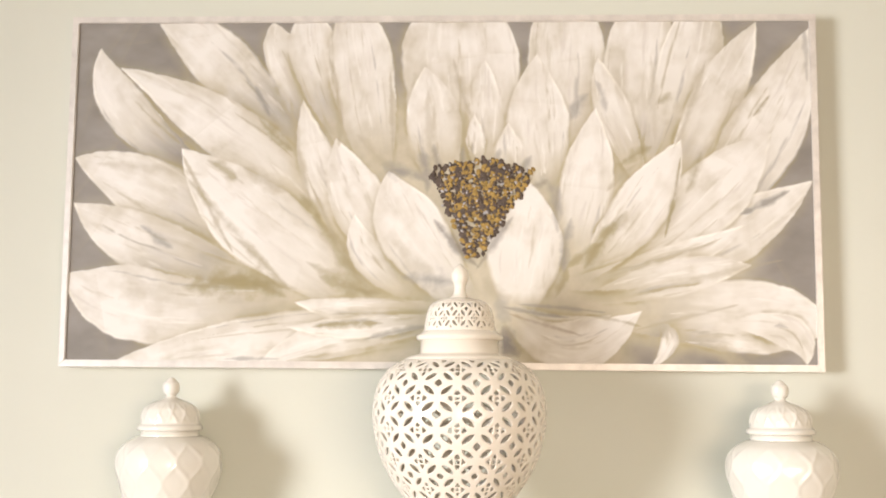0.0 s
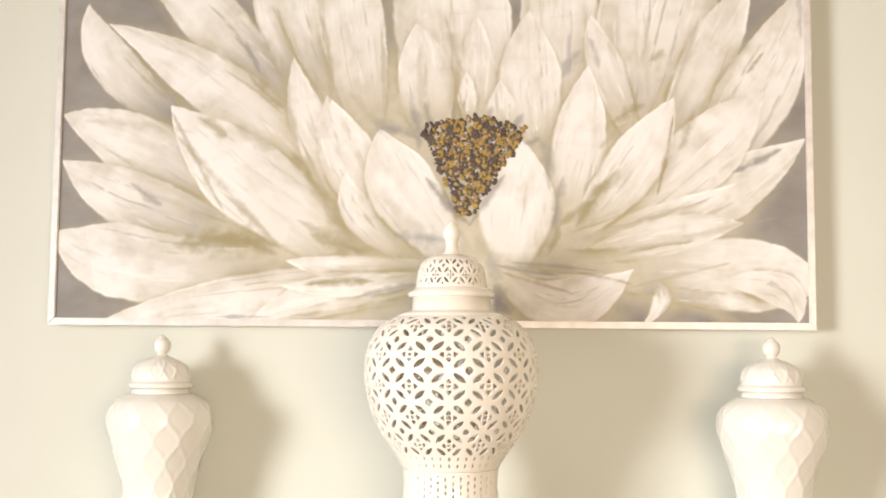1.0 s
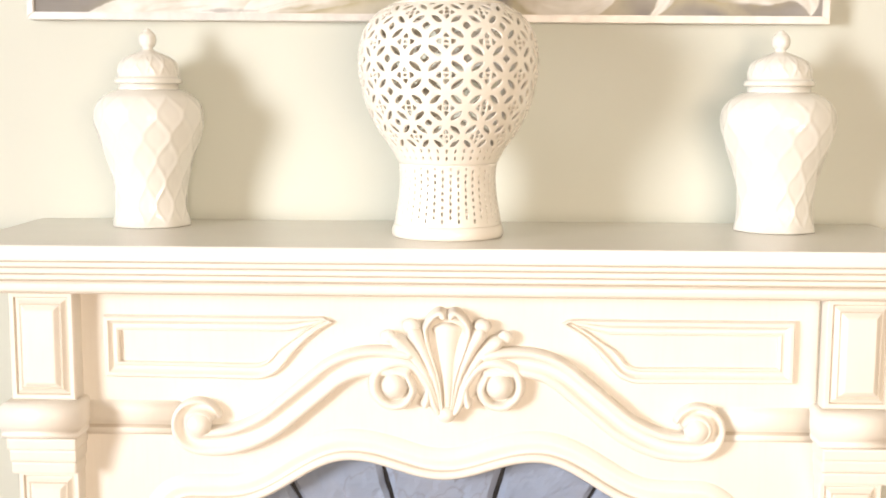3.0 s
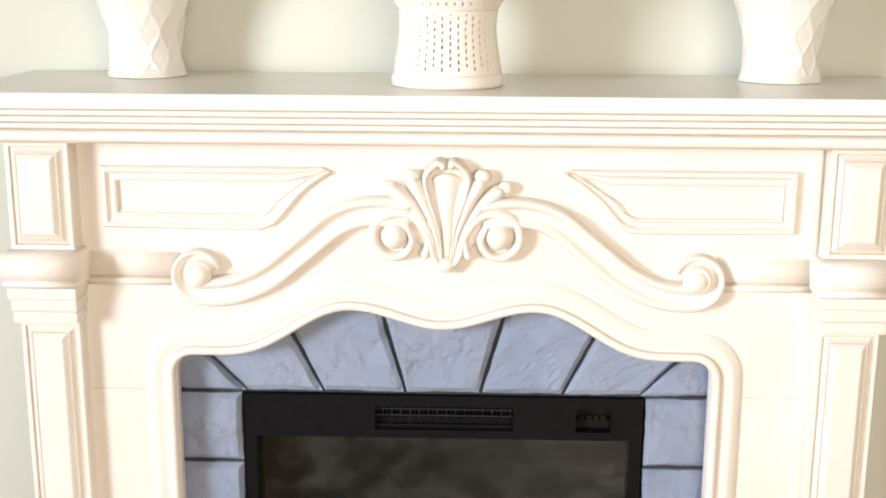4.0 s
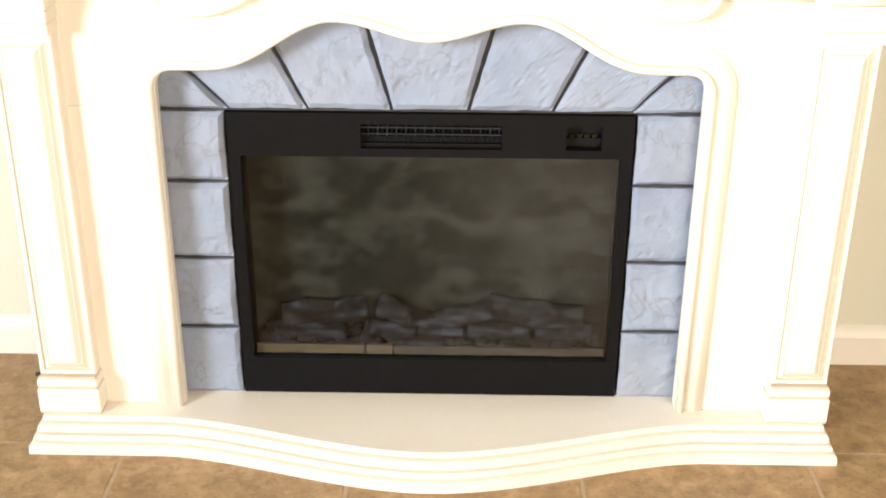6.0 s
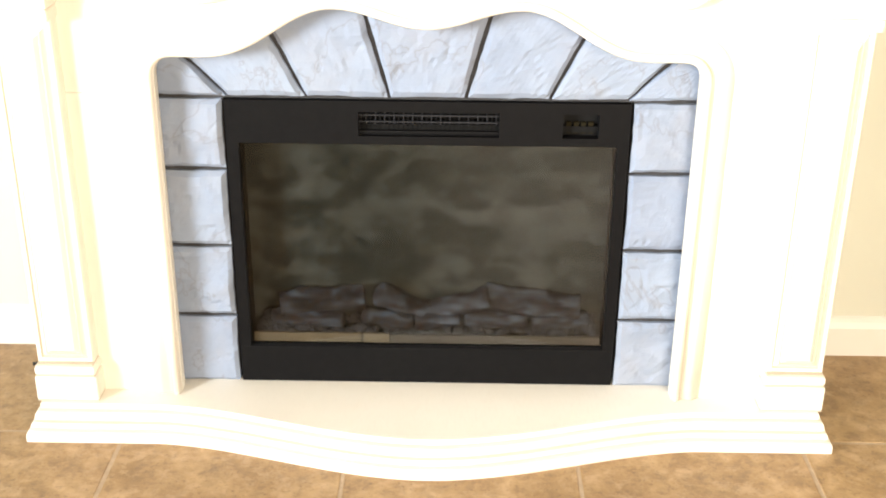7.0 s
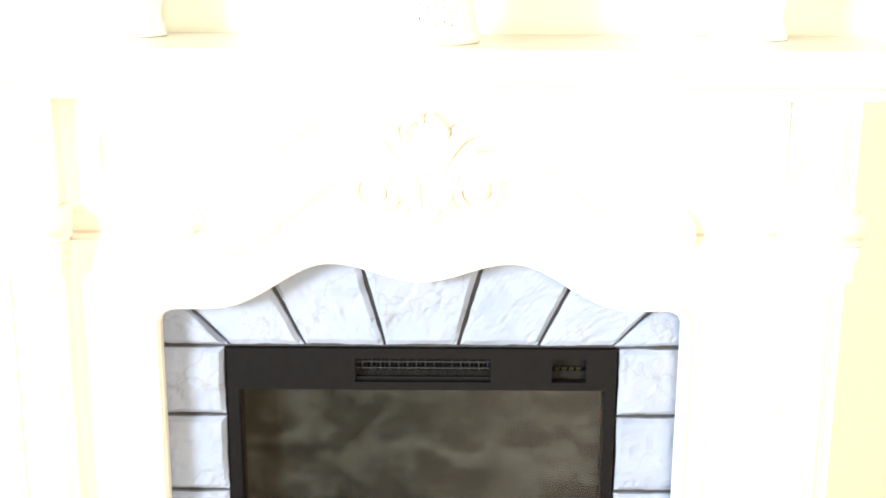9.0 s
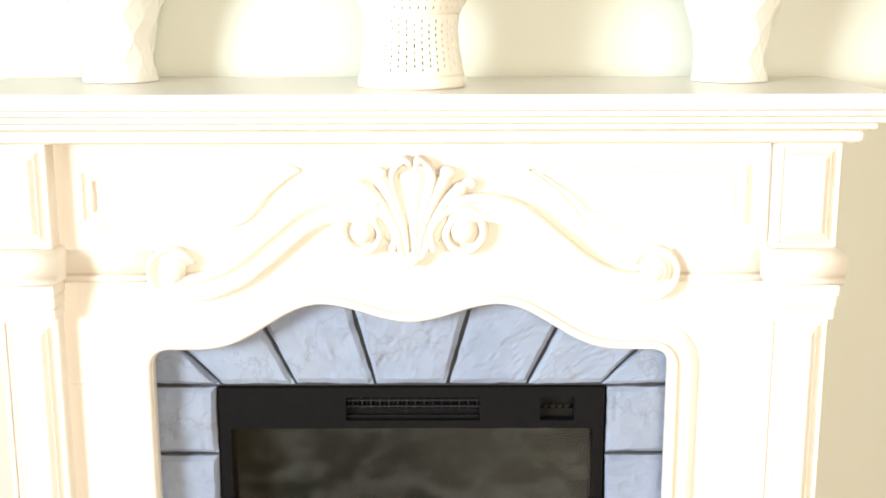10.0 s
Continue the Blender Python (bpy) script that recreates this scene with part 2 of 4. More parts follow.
def sweep(path, prof, yb, closed=False, scales=None, bm=None, lifts=None, glaze=()):
    """Sweeps a profile along a path in the xz plane. prof: (across, forward); yb: the plane that it stands on."""
    bm = bm or bmesh.new()
    n, rings = len(path), []
    path = [Vector(p) for p in path]
    for i, p in enumerate(path):
        a = path[i - 1] if i or closed else p
        b = path[(i + 1) % n] if i < n - 1 or closed else p
        d0, d1 = (p - a), (b - p)
        d0 = d0.normalized() if d0.length > 1e-9 else d1.normalized()
        d1 = d1.normalized() if d1.length > 1e-9 else d0
        n0, n1 = Vector((-d0.y, d0.x)), Vector((-d1.y, d1.x))
        m = (n0 + n1).normalized()
        m = m / max(0.45, m.dot(n0))
        s = scales[i] if scales else 1.0
        q = lifts[i] if lifts else s
        rings.append([bm.verts.new((p.x + m.x * u * s, yb - w * q, p.y + m.y * u * s)) for u, w in prof])
    for i in range(n if closed else n - 1):
        r, t = rings[i], rings[(i + 1) % n]
        for k in range(len(prof) - 1):
            bm.faces.new((r[k], r[k + 1], t[k + 1], t[k])).material_index = 1 if k in glaze else 0
    if not closed:
        for r in (rings[0], rings[-1]):
            if len(r) > 2:
                bm.faces.new(r)
    return bm


def lathe(prof, n, warp=None, cap=True, bm=None):
    """Turns (radius, z) round the z axis. warp(radius, z, angle) gives a new radius."""
    bm = bm or bmesh.new()
    rings = []
    for r, z in prof:
        ring = []
        for k in range(n):
            a = 2 * math.pi * k / n
            rr = warp(r, z, a) if warp else r
            ring.append(bm.verts.new((rr * math.cos(a), rr * math.sin(a), z)))
        rings.append(ring)
    for i in range(len(rings) - 1):
        for k in range(n):
            j = (k + 1) % n
            bm.faces.new((rings[i][k], rings[i][j], rings[i + 1][j], rings[i + 1][k]))
    if cap:
        bm.faces.new(rings[0])
        bm.faces.new(rings[-1])
    return bm


def ball(c, r, bm=None, squash=(1, 1, 1), seg=16):
    bm = bm or bmesh.new()
    m = Matrix.Translation(c) @ Matrix.Diagonal((*(r * s for s in squash), 1))
    bmesh.ops.create_uvsphere(bm, u_segments=seg, v_segments=seg // 2 + 2, radius=1, matrix=m)
    return bm


def coved_panel(x0, x1, z0, z1, yf, yb, loops, bm=None, glaze=()):
    """A block whose front steps inwards: loops of (inset, depth) from the front face."""
    bm = bm or bmesh.new()

    def rect(i, y):
        return [bm.verts.new(p) for p in ((x0 + i, y, z0 + i), (x1 - i, y, z0 + i), (x1 - i, y, z1 - i), (x0 + i, y, z1 - i))]

    rings = [rect(0, yb)] + [rect(i, yf + d) for i, d in loops]
    for n, (a, b) in enumerate(zip(rings, rings[1:])):
        for k in range(4):
            bm.faces.new((a[k], a[(k + 1) % 4], b[(k + 1) % 4], b[k])).material_index = 1 if n in glaze else 0
    bm.faces.new(rings[-1])
    bm.faces.new(rings[0][::-1])
    return bm


def empty(name, label, category, group="", kind="", loc=(0, 0, 0)):
    ob = tagged(new(name), label, category, group, kind)
    ob.location = loc
    return ob


# ---------------------------------------------------------------- setting
YW = 0.25                       # the chimney wall
X0, X1, Y0, ZC = -3.3, 2.9, -3.8, 2.72
H = 0.12


def setting():
    tagged(link_mesh("wall_north", box(X0 - H, X1 + H, YW, YW + H, -0.1, ZC), WALL), "pale sage-green painted wall behind the mantelpiece", "wall", kind="structure")
    tagged(link_mesh("wall_east", box(X1, X1 + H, Y0, YW, -0.1, ZC), WALL), "pale sage-green painted side wall", "wall", kind="structure")
    # window opening on the daylight side
    bm = box(X0 - H, X0, Y0, -3.55, -0.1, ZC)
    box(X0 - H, X0, -2.45, YW, -0.1, ZC, bm=bm)
    box(X0 - H, X0, -3.55, -2.45, -0.1, 0.82, bm=bm)
    box(X0 - H, X0, -3.55, -2.45, 2.18, ZC, bm=bm)
    tagged(link_mesh("wall_west", bm, WALL), "pale sage-green painted wall with an opening", "wall", kind="structure")
    # unseen wall, its opening made up to let the rear fill lamp in
    bm = box(X0 - H, -0.15, Y0 - H, Y0, -0.1, ZC)
    box(2.35, X1 + H, Y0 - H, Y0, -0.1, ZC, bm=bm)
    box(-0.15, 2.35, Y0 - H, Y0, -0.1, 0.78, bm=bm)
    box(-0.15, 2.35, Y0 - H, Y0, 1.8, ZC, bm=bm)
    tagged(link_mesh("wall_south", bm, WALL), "pale sage-green painted wall with an opening", "wall", kind="structure")
    tagged(link_mesh("ceiling", box(X0 - H, X1 + H, Y0 - H, YW + H, ZC, ZC + 0.1), CEIL), "plain white painted ceiling", "ceiling", kind="structure")
    prof = [(0.0, 0.0), (0.014, 0.0), (0.014, 0.06), (0.010, 0.072), (0.006, 0.078), (0.0, 0.082)]
    for name, a, b in (("baseboard_1", X0, -0.664), ("baseboard_2", 0.676, X1)):
        bm = bmesh.new()
        ends = [[bm.verts.new((x, YW - d, z)) for d, z in prof] for x in (a, b)]
        for k in range(len(prof)):
            j = (k + 1) % len(prof)
            bm.faces.new((ends[0][k], ends[0][j], ends[1][j], ends[1][k]))
        bm.faces.new(ends[0])
        bm.faces.new(ends[1])
        tagged(link_mesh(name, bm, WHITE_TRIM), "white painted wooden baseboard along the wall", "baseboard", kind="structure")


setting()

# ---------------------------------------------------------------- mantelpiece
CX = 0.006                      # the mantel's middle
YF = -0.040                     # face of the frieze and legs
ZH = 0.066                      # top of the hearth
ZS = 1.092                      # top of the shelf


def opening_z(x):
    """Height of the scalloped opening over x."""
    x = abs(x)
    if x < 0.146:
        return 0.714 + 0.030 * (1 - math.cos(math.pi * x / 0.146)) / 2
    if x < 0.36:
        return 0.667 + 0.077 * ((1 + math.cos(math.pi * (x - 0.146) / 0.214)) / 2) ** 1.4
    return 0.667


def opening_path(z0):
    half = [(0.427, z0), (0.427, 0.3), (0.427, 0.55)]
    half += [(0.397 + 0.03 * math.cos(a), 0.637 + 0.03 * math.sin(a)) for a in (i * math.pi / 16 for i in range(9))]
    half += [(x, opening_z(x)) for x in (0.385 - 0.011 * i for i in range(35))]
    return half + [(0.0, opening_z(0))] + [(-x, z) for x, z in half[::-1]]


def mantel():
    m = empty("fireplace_mantel", "cream painted carved wooden fireplace mantel with antiqued edges, against the wall", "fireplace mantel")
    # header and legs
    header = [(x, z) for x, z in opening_path(0.607) if z >= 0.607]
    header = [p for i, p in enumerate(header) if i == 0 or p != header[i - 1]]
    pts = [(0.578 + CX, 0.607), (0.578 + CX, 1.016), (-0.578 + CX, 1.016), (-0.578 + CX, 0.607)] + header[::-1]
    part("header_board", plate(pts, YF, YF + 0.02), CREAM, m)
    for s in (-1, 1):
        a, b = sorted((s * 0.427, s * 0.578 + CX))
        part("leg_board", box(a, b, YF, YF + 0.02, ZH, 0.6062, 0.0006), CREAM, m)
        a, b = sorted((s * 0.555 + CX, s * 0.652 + CX))
        part("side_panel", box(a, b, YF + 0.022, YW - 0.001, ZH, 1.014), CREAM, m)
    # moulding round the opening
    prof = [(-0.001, -0.02), (-0.001, 0.010), (-0.004, 0.015), (-0.010, 0.016), (-0.014, 0.012), (-0.016, 0.007), (-0.023, 0.007), (-0.030, 0.011), (-0.037, 0.010), (-0.043, 0.0045), (-0.048, 0.0035), (-0.050, -0.002)]
    part("opening_moulding", sweep(opening_path(ZH + 0.0005), prof, YF, glaze=(4,)), CREAM, m, smooth=True)
    # shelf and its stepped mouldings
    part("shelf_top", box(CX - 0.737, CX + 0.737, -0.137, YW - 0.001, 1.0685, ZS, 0.003, seg=3), SHELF, m, "smooth cream-grey shelf top")
    # the thin strips are shade lines put in as colour, lowest one a shadow
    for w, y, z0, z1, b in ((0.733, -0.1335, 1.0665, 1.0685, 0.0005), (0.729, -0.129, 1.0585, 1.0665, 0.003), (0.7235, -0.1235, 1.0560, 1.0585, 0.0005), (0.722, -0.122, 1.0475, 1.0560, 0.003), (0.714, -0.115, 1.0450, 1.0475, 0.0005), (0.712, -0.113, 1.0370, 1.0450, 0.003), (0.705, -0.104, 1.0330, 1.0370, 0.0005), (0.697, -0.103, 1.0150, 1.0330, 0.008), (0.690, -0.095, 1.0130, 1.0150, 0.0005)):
        part("shelf_moulding", box(CX - w, CX + w, y, YW - 0.002, z0, z1, b, seg=3), SEAM_SHADE if b == 0.0005 else CREAM, m)
    # string moulding between the scrolls and the pilasters
    sprof = [(-0.010, 0.0), (-0.010, 0.004), (-0.006, 0.0055), (0.001, 0.0055), (0.003, 0.0035), (0.006, 0.0035), (0.009, 0.0065), (0.020, 0.0085), (0.032, 0.0075), (0.040, 0.005), (0.044, 0.0)]
    for s in (-1, 1):
        xs = sorted((CX + s * 0.42, CX + s * 0.574))
        part("string_moulding", sweep([(x, 0.791) for x in xs], sprof, YF, glaze=(3, 4)), CREAM, m, smooth=True)
    # panel mouldings of the frieze
    pprof = [(0.0, 0.0), (0.0, 0.006), (-0.003, 0.011), (-0.008, 0.011), (-0.011, 0.007), (-0.014, 0.0045), (-0.018, 0.0045), (-0.021, 0.008), (-0.024, 0.006), (-0.025, 0.0)]
    for s in (-1, 1):
        slope = spline([(0.177, 0.965), (0.200, 0.951), (0.226, 0.929), (0.246, 0.904), (0.266, 0.882), (0.290, 0.872)], 4)
        pts = [(0.535, 0.972), (0.250, 0.972), (0.215, 0.972), (0.190, 0.972)] + [tuple(p) for p in slope] + [(0.535, 0.874)]
        grow = [1, 1, 0.62, 0.36, 0.36, 0.38, 0.40, 0.42, 0.44, 0.48, 0.52, 0.56, 0.62, 0.72, 0.84, 0.96] + [1] * (len(pts) - 16)
        pts = [(s * x + CX - 0.001, z) for x, z in pts]
        part("panel_moulding", sweep(pts if s > 0 else pts[::-1], [(-u, w) for u, w in pprof], YF, closed=True, scales=grow if s > 0 else grow[::-1], lifts=[1] * len(pts)), CREAM, m)
    scrolls(m)
    shell(m)
    for s in (-1, 1):
        pilaster(m, CX + s * 0.6225)
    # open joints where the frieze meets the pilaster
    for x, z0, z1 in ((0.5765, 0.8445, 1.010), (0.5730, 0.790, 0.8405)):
        part("open_joint", box(x, x + 0.0009, YF - 0.006, YF + 0.001, z0, z1), SEAM_SHADE, m, "thin open joint beside the pilaster")
    hearth(m)
    return m


def scrolls(m):
    """S-shaped ribbons that end in volutes."""
    prof = [(-0.024, -0.006), (-0.024, 0.012), (-0.021, 0.019), (-0.014, 0.022), (-0.010, 0.018), (-0.004, 0.010), (0.004, 0.010), (0.009, 0.020), (0.015, 0.028), (0.021, 0.024), (0.024, 0.010), (0.024, -0.006)]
    for s in (-1, 1):
        run = spline([(0.055, 0.899), (0.106, 0.905), (0.145, 0.900), (0.177, 0.885), (0.205, 0.862), (0.234, 0.838), (0.280, 0.801), (0.328, 0.779), (0.366, 0.773)], 6)
        c, turn = Vector((0.386, 0.803)), []
        for i in range(1, 27):
            a = -1.85 + i * (4.7 / 26)
            r = 0.031 - 0.0045 * (i / 26)
            turn.append(c + Vector((math.cos(a), math.sin(a))) * r)
        path = run + turn
        scales = [1.0] * len(run) + [1.0 - 0.62 * (i / 26) ** 0.7 for i in range(1, 27)]
        lifts = [1.0] * len(run) + [1.0 + 0.15 * math.sin(i / 26 * math.pi) for i in range(1, 27)]
        path = [Vector((s * p.x + CX, p.y)) for p in path]
        p2 = prof if s > 0 else [(-u, w) for u, w in prof[::-1]]
        ribbon = part("scroll_ribbon", sweep(path, p2, YF, scales=scales, lifts=lifts), CREAM, m, smooth=True)
        part("scroll_eye", ball((s * 0.386 + CX, YF - 0.019, 0.803), 0.0205, squash=(1, 0.9, 1)), CREAM, ribbon, smooth=True)


def shell(m):
    """The carved shell in the middle of the frieze."""
    sh = part("shell_carving", ball((CX, YF, 0.905), 0.07, squash=(0.95, 0.22, 1.05), seg=24), CREAM, m, "carved scallop shell with leaf lobes", smooth=True)
    lobe = [(-1.0, -0.5), (-0.9, 0.3), (-0.6, 0.75), (-0.25, 0.95), (0.25, 0.95), (0.6, 0.75), (0.9, 0.3), (1.0, -0.5)]

    def leaf(ctrl, w, h):
        path = spline(ctrl, 6)
        n = len(path)
        sc = [w * (0.22 + 0.78 * (i / (n - 1)) ** 1.2) * (1 if i < n - 2 else 0.75 if i == n - 2 else 0.3) for i in range(n)]
        lf = [h * (0.75 + 0.5 * (i / (n - 1))) * (1 if i < n - 1 else 0.6) for i in range(n)]
        part("shell_lobe", sweep([Vector((p.x + CX, p.y)) for p in path], lobe, YF - 0.006, scales=sc, lifts=lf), CREAM, sh, smooth=True)

    leaf([(0.0, 0.822), (0.0, 0.88), (0.0, 0.935), (0.0, 0.966)], 0.029, 0.015)
    for s in (-1, 1):
        leaf([(s * 0.006, 0.824), (s * 0.013, 0.88), (s * 0.030, 0.935), (s * 0.032, 0.962), (s * 0.014, 0.982), (s * 0.002, 0.974)], 0.0092, 0.022)
        leaf([(s * 0.008, 0.826), (s * 0.018, 0.876), (s * 0.037, 0.925), (s * 0.056, 0.960)], 0.0155, 0.020)
        leaf([(s * 0.012, 0.828), (s * 0.026, 0.872), (s * 0.053, 0.915), (s * 0.087, 0.944)], 0.0145, 0.019)
        leaf([(s * 0.024, 0.905), (s * 0.029, 0.872), (s * 0.030, 0.848), (s * 0.035, 0.832)], 0.0095, 0.018)
        part("shell_curl", ball((s * 0.090 + CX, YF - 0.012, 0.944), 0.012, squash=(1, 0.8, 0.9)), CREAM, sh, smooth=True)
        part("shell_curl", ball((s * 0.055 + CX, YF - 0.014, 0.962), 0.0135, squash=(1, 0.8, 0.8)), CREAM, sh, smooth=True)
        # lower volutes
        c = Vector((s * 0.078, 0.866))
        lead = [Vector((s * 0.012, 0.823)), Vector((s * 0.020, 0.838)), Vector((s * 0.030, 0.870)), Vector((s * 0.052, 0.898))]
        path = [Vector((p.x + CX, p.y)) for p in spline(lead + [Vector((s * 0.080, 0.903)), Vector((s * 0.108, 0.888)), Vector((s * 0.112, 0.858)), Vector((s * 0.092, 0.836)), Vector((s * 0.066, 0.838)), Vector((s * 0.053, 0.860)), Vector((s * 0.062, 0.884))], 5)]
        n = len(path)
        sc = [0.0068 + 0.0028 * math.sin(math.pi * i / (n - 1)) for i in range(n)]
        part("shell_volute", sweep(path, lobe, YF - 0.004, scales=sc, lifts=[0.021] * n), CREAM, sh, smooth=True)
        part("volute_bed", ball((c.x + CX + s * 0.004, YF, 0.866), 0.033, squash=(1, 0.36, 1)), CREAM, sh, smooth=True)
        part("volute_eye", ball((c.x + CX + s * 0.003, YF - 0.014, 0.867), 0.0205), CREAM, sh, smooth=True)
    part("shell_drop", ball((CX, YF - 0.012, 0.822), 0.015, squash=(1, 1.1, 0.9)), CREAM, sh, smooth=True)


def pilaster(m, cx):
    yf = -0.086
    p = part("pilaster", box(cx - 0.0455, cx + 0.0455, yf + 0.032, YF + 0.06, ZH, 1.013), CREAM, m, "pilaster with recessed panels")
    cove = [(0.0, 0.012), (0.002, 0.009), (0.008, 0.009), (0.010, 0.013), (0.013, 0.011), (0.018, 0.006), (0.0205, 0.0065), (0.027, 0.001), (0.029, 0.0)]
    part("top_panel", coved_panel(cx - 0.050, cx + 0.050, 0.8432, 1.0128, yf, YF + 0.02, cove, glaze=(3, 6)), CREAM, p)
    tail = [(-0.055, 0.0), (-0.055, 0.012), (-0.053, 0.014), (-0.048, 0.014), (-0.046, 0.012), (-0.042, 0.015), (-0.034, 0.0185), (-0.020, 0.019), (-0.009, 0.017), (-0.002, 0.012), (0.0, 0.006), (0.0, 0.0)]
    bm = bmesh.new()
    rings = []
    for x, y, d in ((cx - 0.052, YF + 0.03, -1), (cx - 0.052, yf, -1), (cx + 0.052, yf, 1), (cx + 0.052, YF + 0.03, 1)):
        front = y == yf
        rings.append([bm.verts.new((x + d * w * 0.5, y - (w if front else 0), 0.843 + u)) for u, w in tail])
    for a, b in zip(rings, rings[1:]):
        for k in range(len(tail) - 1):
            bm.faces.new((a[k], a[k + 1], b[k + 1], b[k]))
    bm.faces.new([r[-1] for r in rings])
    bm.faces.new([r[0] for r in rings])
    part("astragal_band", bm, CREAM, p, smooth=True)
    for w, z0, z1, d in ((0.054, 0.768, 0.788, 0.012), (0.052, 0.748, 0.768, 0.006), (0.0505, 0.728, 0.748, 0.003)):
        part("capital_step", box(cx - w, cx + w, yf - d, YF + 0.02, z0, z1 - 0.0005, 0.004), CREAM, p)
    part("shaft_panel", coved_panel(cx - 0.048, cx + 0.048, 0.136, 0.728, yf + 0.008, YF + 0.02, cove, glaze=(3, 6)), CREAM, p)
    for name, w, z0, z1, y, bev, mat in (("plinth_fillet", 0.0478, 0.1325, 0.136, yf + 0.0085, 0.0, GLAZE), ("plinth_cap", 0.0525, 0.1165, 0.1325, yf + 0.004, 0.006, CREAM), ("plinth_fillet", 0.0490, 0.1135, 0.1165, yf + 0.0065, 0.0, GLAZE),
                                          ("plinth_block", 0.0535, ZH + 0.002, 0.1135, yf + 0.004, 0.004, CREAM), ("plinth_fillet", 0.0525, ZH, ZH + 0.002, yf + 0.005, 0.0, GLAZE)):
        part(name, box(cx - w, cx + w, y, YF + 0.02, z0, z1, bev), mat, p)


def hearth_front(x, off):
    """Front line of the serpentine hearth."""
    t = min(1.0, max(0.0, (0.47 - abs(x)) / 0.47))
    return -0.110 - 0.096 * (t * t * (3 - 2 * t)) ** 0.9 + off


def hearth(m):
    base = None
    xs = [i / 40 for i in range(-40, 41)]
    for w, off, z0, z1, bev in ((0.694, 0.0, 0.0, 0.021, 0.009), (0.6845, 0.009, 0.021, 0.024, 0.001), (0.686, 0.008, 0.024, 0.034, 0.006), (0.6775, 0.0165, 0.034, 0.0375, 0.001), (0.679, 0.013, 0.0375, 0.053, 0.009), (0.6685, 0.0245, 0.053, 0.0555, 0.001), (0.670, 0.022, 0.0555, ZH, 0.003)):
        bm = bmesh.new()
        line = [(x * w + CX, hearth_front(x * w, off)) for x in xs]
        pts = line + [(w + CX, YW - 0.018), (-w + CX, YW - 0.018)]
        low = [bm.verts.new((x, y, z0)) for x, y in pts]
        high = [bm.verts.new((x, y, z1)) for x, y in pts]
        top = bm.faces.new(high)
        bm.faces.new(low[::-1])
        for i in range(len(pts)):
            j = (i + 1) % len(pts)
            bm.faces.new((low[i], low[j], high[j], high[i]))
        bmesh.ops.bevel(bm, geom=list(top.edges), offset=bev, segments=3, affect="EDGES", profile=0.5)
        if base is None:
            base = part("hearth_base", bm, CREAM, m, "stepped serpentine hearth base")
        else:
            part("hearth_step", bm, GLAZE if bev == 0.001 else CREAM, base)


mantel()

# ---------------------------------------------------------------- stone surround and electric fire


def stone(outline, y, seed, parent):
    """A split-face stone with an uneven front: an outline of four corners (x, z)."""
    n, g = 18, 0.0042
    a, b, c, d = [Vector(p) for p in outline]
    mid = (a + b + c + d) / 4
    bm, grid = bmesh.new(), []
    for j in range(n + 1):
        row = []
        for i in range(n + 1):
            u, v = i / n, j / n
            p = a.lerp(b, u).lerp(d.lerp(c, u), v)
            rim = min(u * (b - a).length, (1 - u) * (b - a).length, v * (d - a).length, (1 - v) * (d - a).length)
            wob = Vector((noise.noise((p.x * 45, p.y * 45, seed)), noise.noise((p.x * 45, p.y * 45, seed + 9)))) * 0.0016
            q = p + (mid - p).normalized() * g + wob
            s = min(1.0, rim / 0.003)
            facet = noise.noise((p.x * 13 + seed * 3, p.y * 22, seed * 1.7))
            ridge = abs(noise.noise((p.x * 30 + p.y * 22 + seed, p.y * 34 - p.x * 12, seed * 2.1)))
            crease = max(0.0, 1 - abs(noise.noise((p.x * 14 + seed * 5, p.y * 9 + seed, seed * 0.7))) / 0.06)
            h = 0.004 + 0.0055 * facet + 0.0042 * (0.35 - ridge) - 0.0022 * crease + 0.0008 * noise.noise((p.x * 90, p.y * 90, seed))
            row.append(bm.verts.new((q.x, y - (0.002 + max(0.001, h)) * (0.55 + 0.45 * s ** 0.6) if rim > 1e-6 else y, q.y)))
        grid.append(row)
    for j in range(n):
        for i in range(n):
            bm.faces.new((grid[j][i], grid[j][i + 1], grid[j + 1][i + 1], grid[j + 1][i]))
    border = grid[0][:] + [r[-1] for r in grid[1:]] + grid[-1][-2::-1] + [r[0] for r in grid[-2:0:-1]]
    back = [bm.verts.new((v.co.x, y + 0.008, v.co.z)) for v in border]
    for i in range(len(border)):
        k = (i + 1) % len(border)
        bm.faces.new((border[i], border[k], back[k], back[i]))
    bm.faces.new(back)
    return part("stone", bm, STONE, parent, smooth=False)


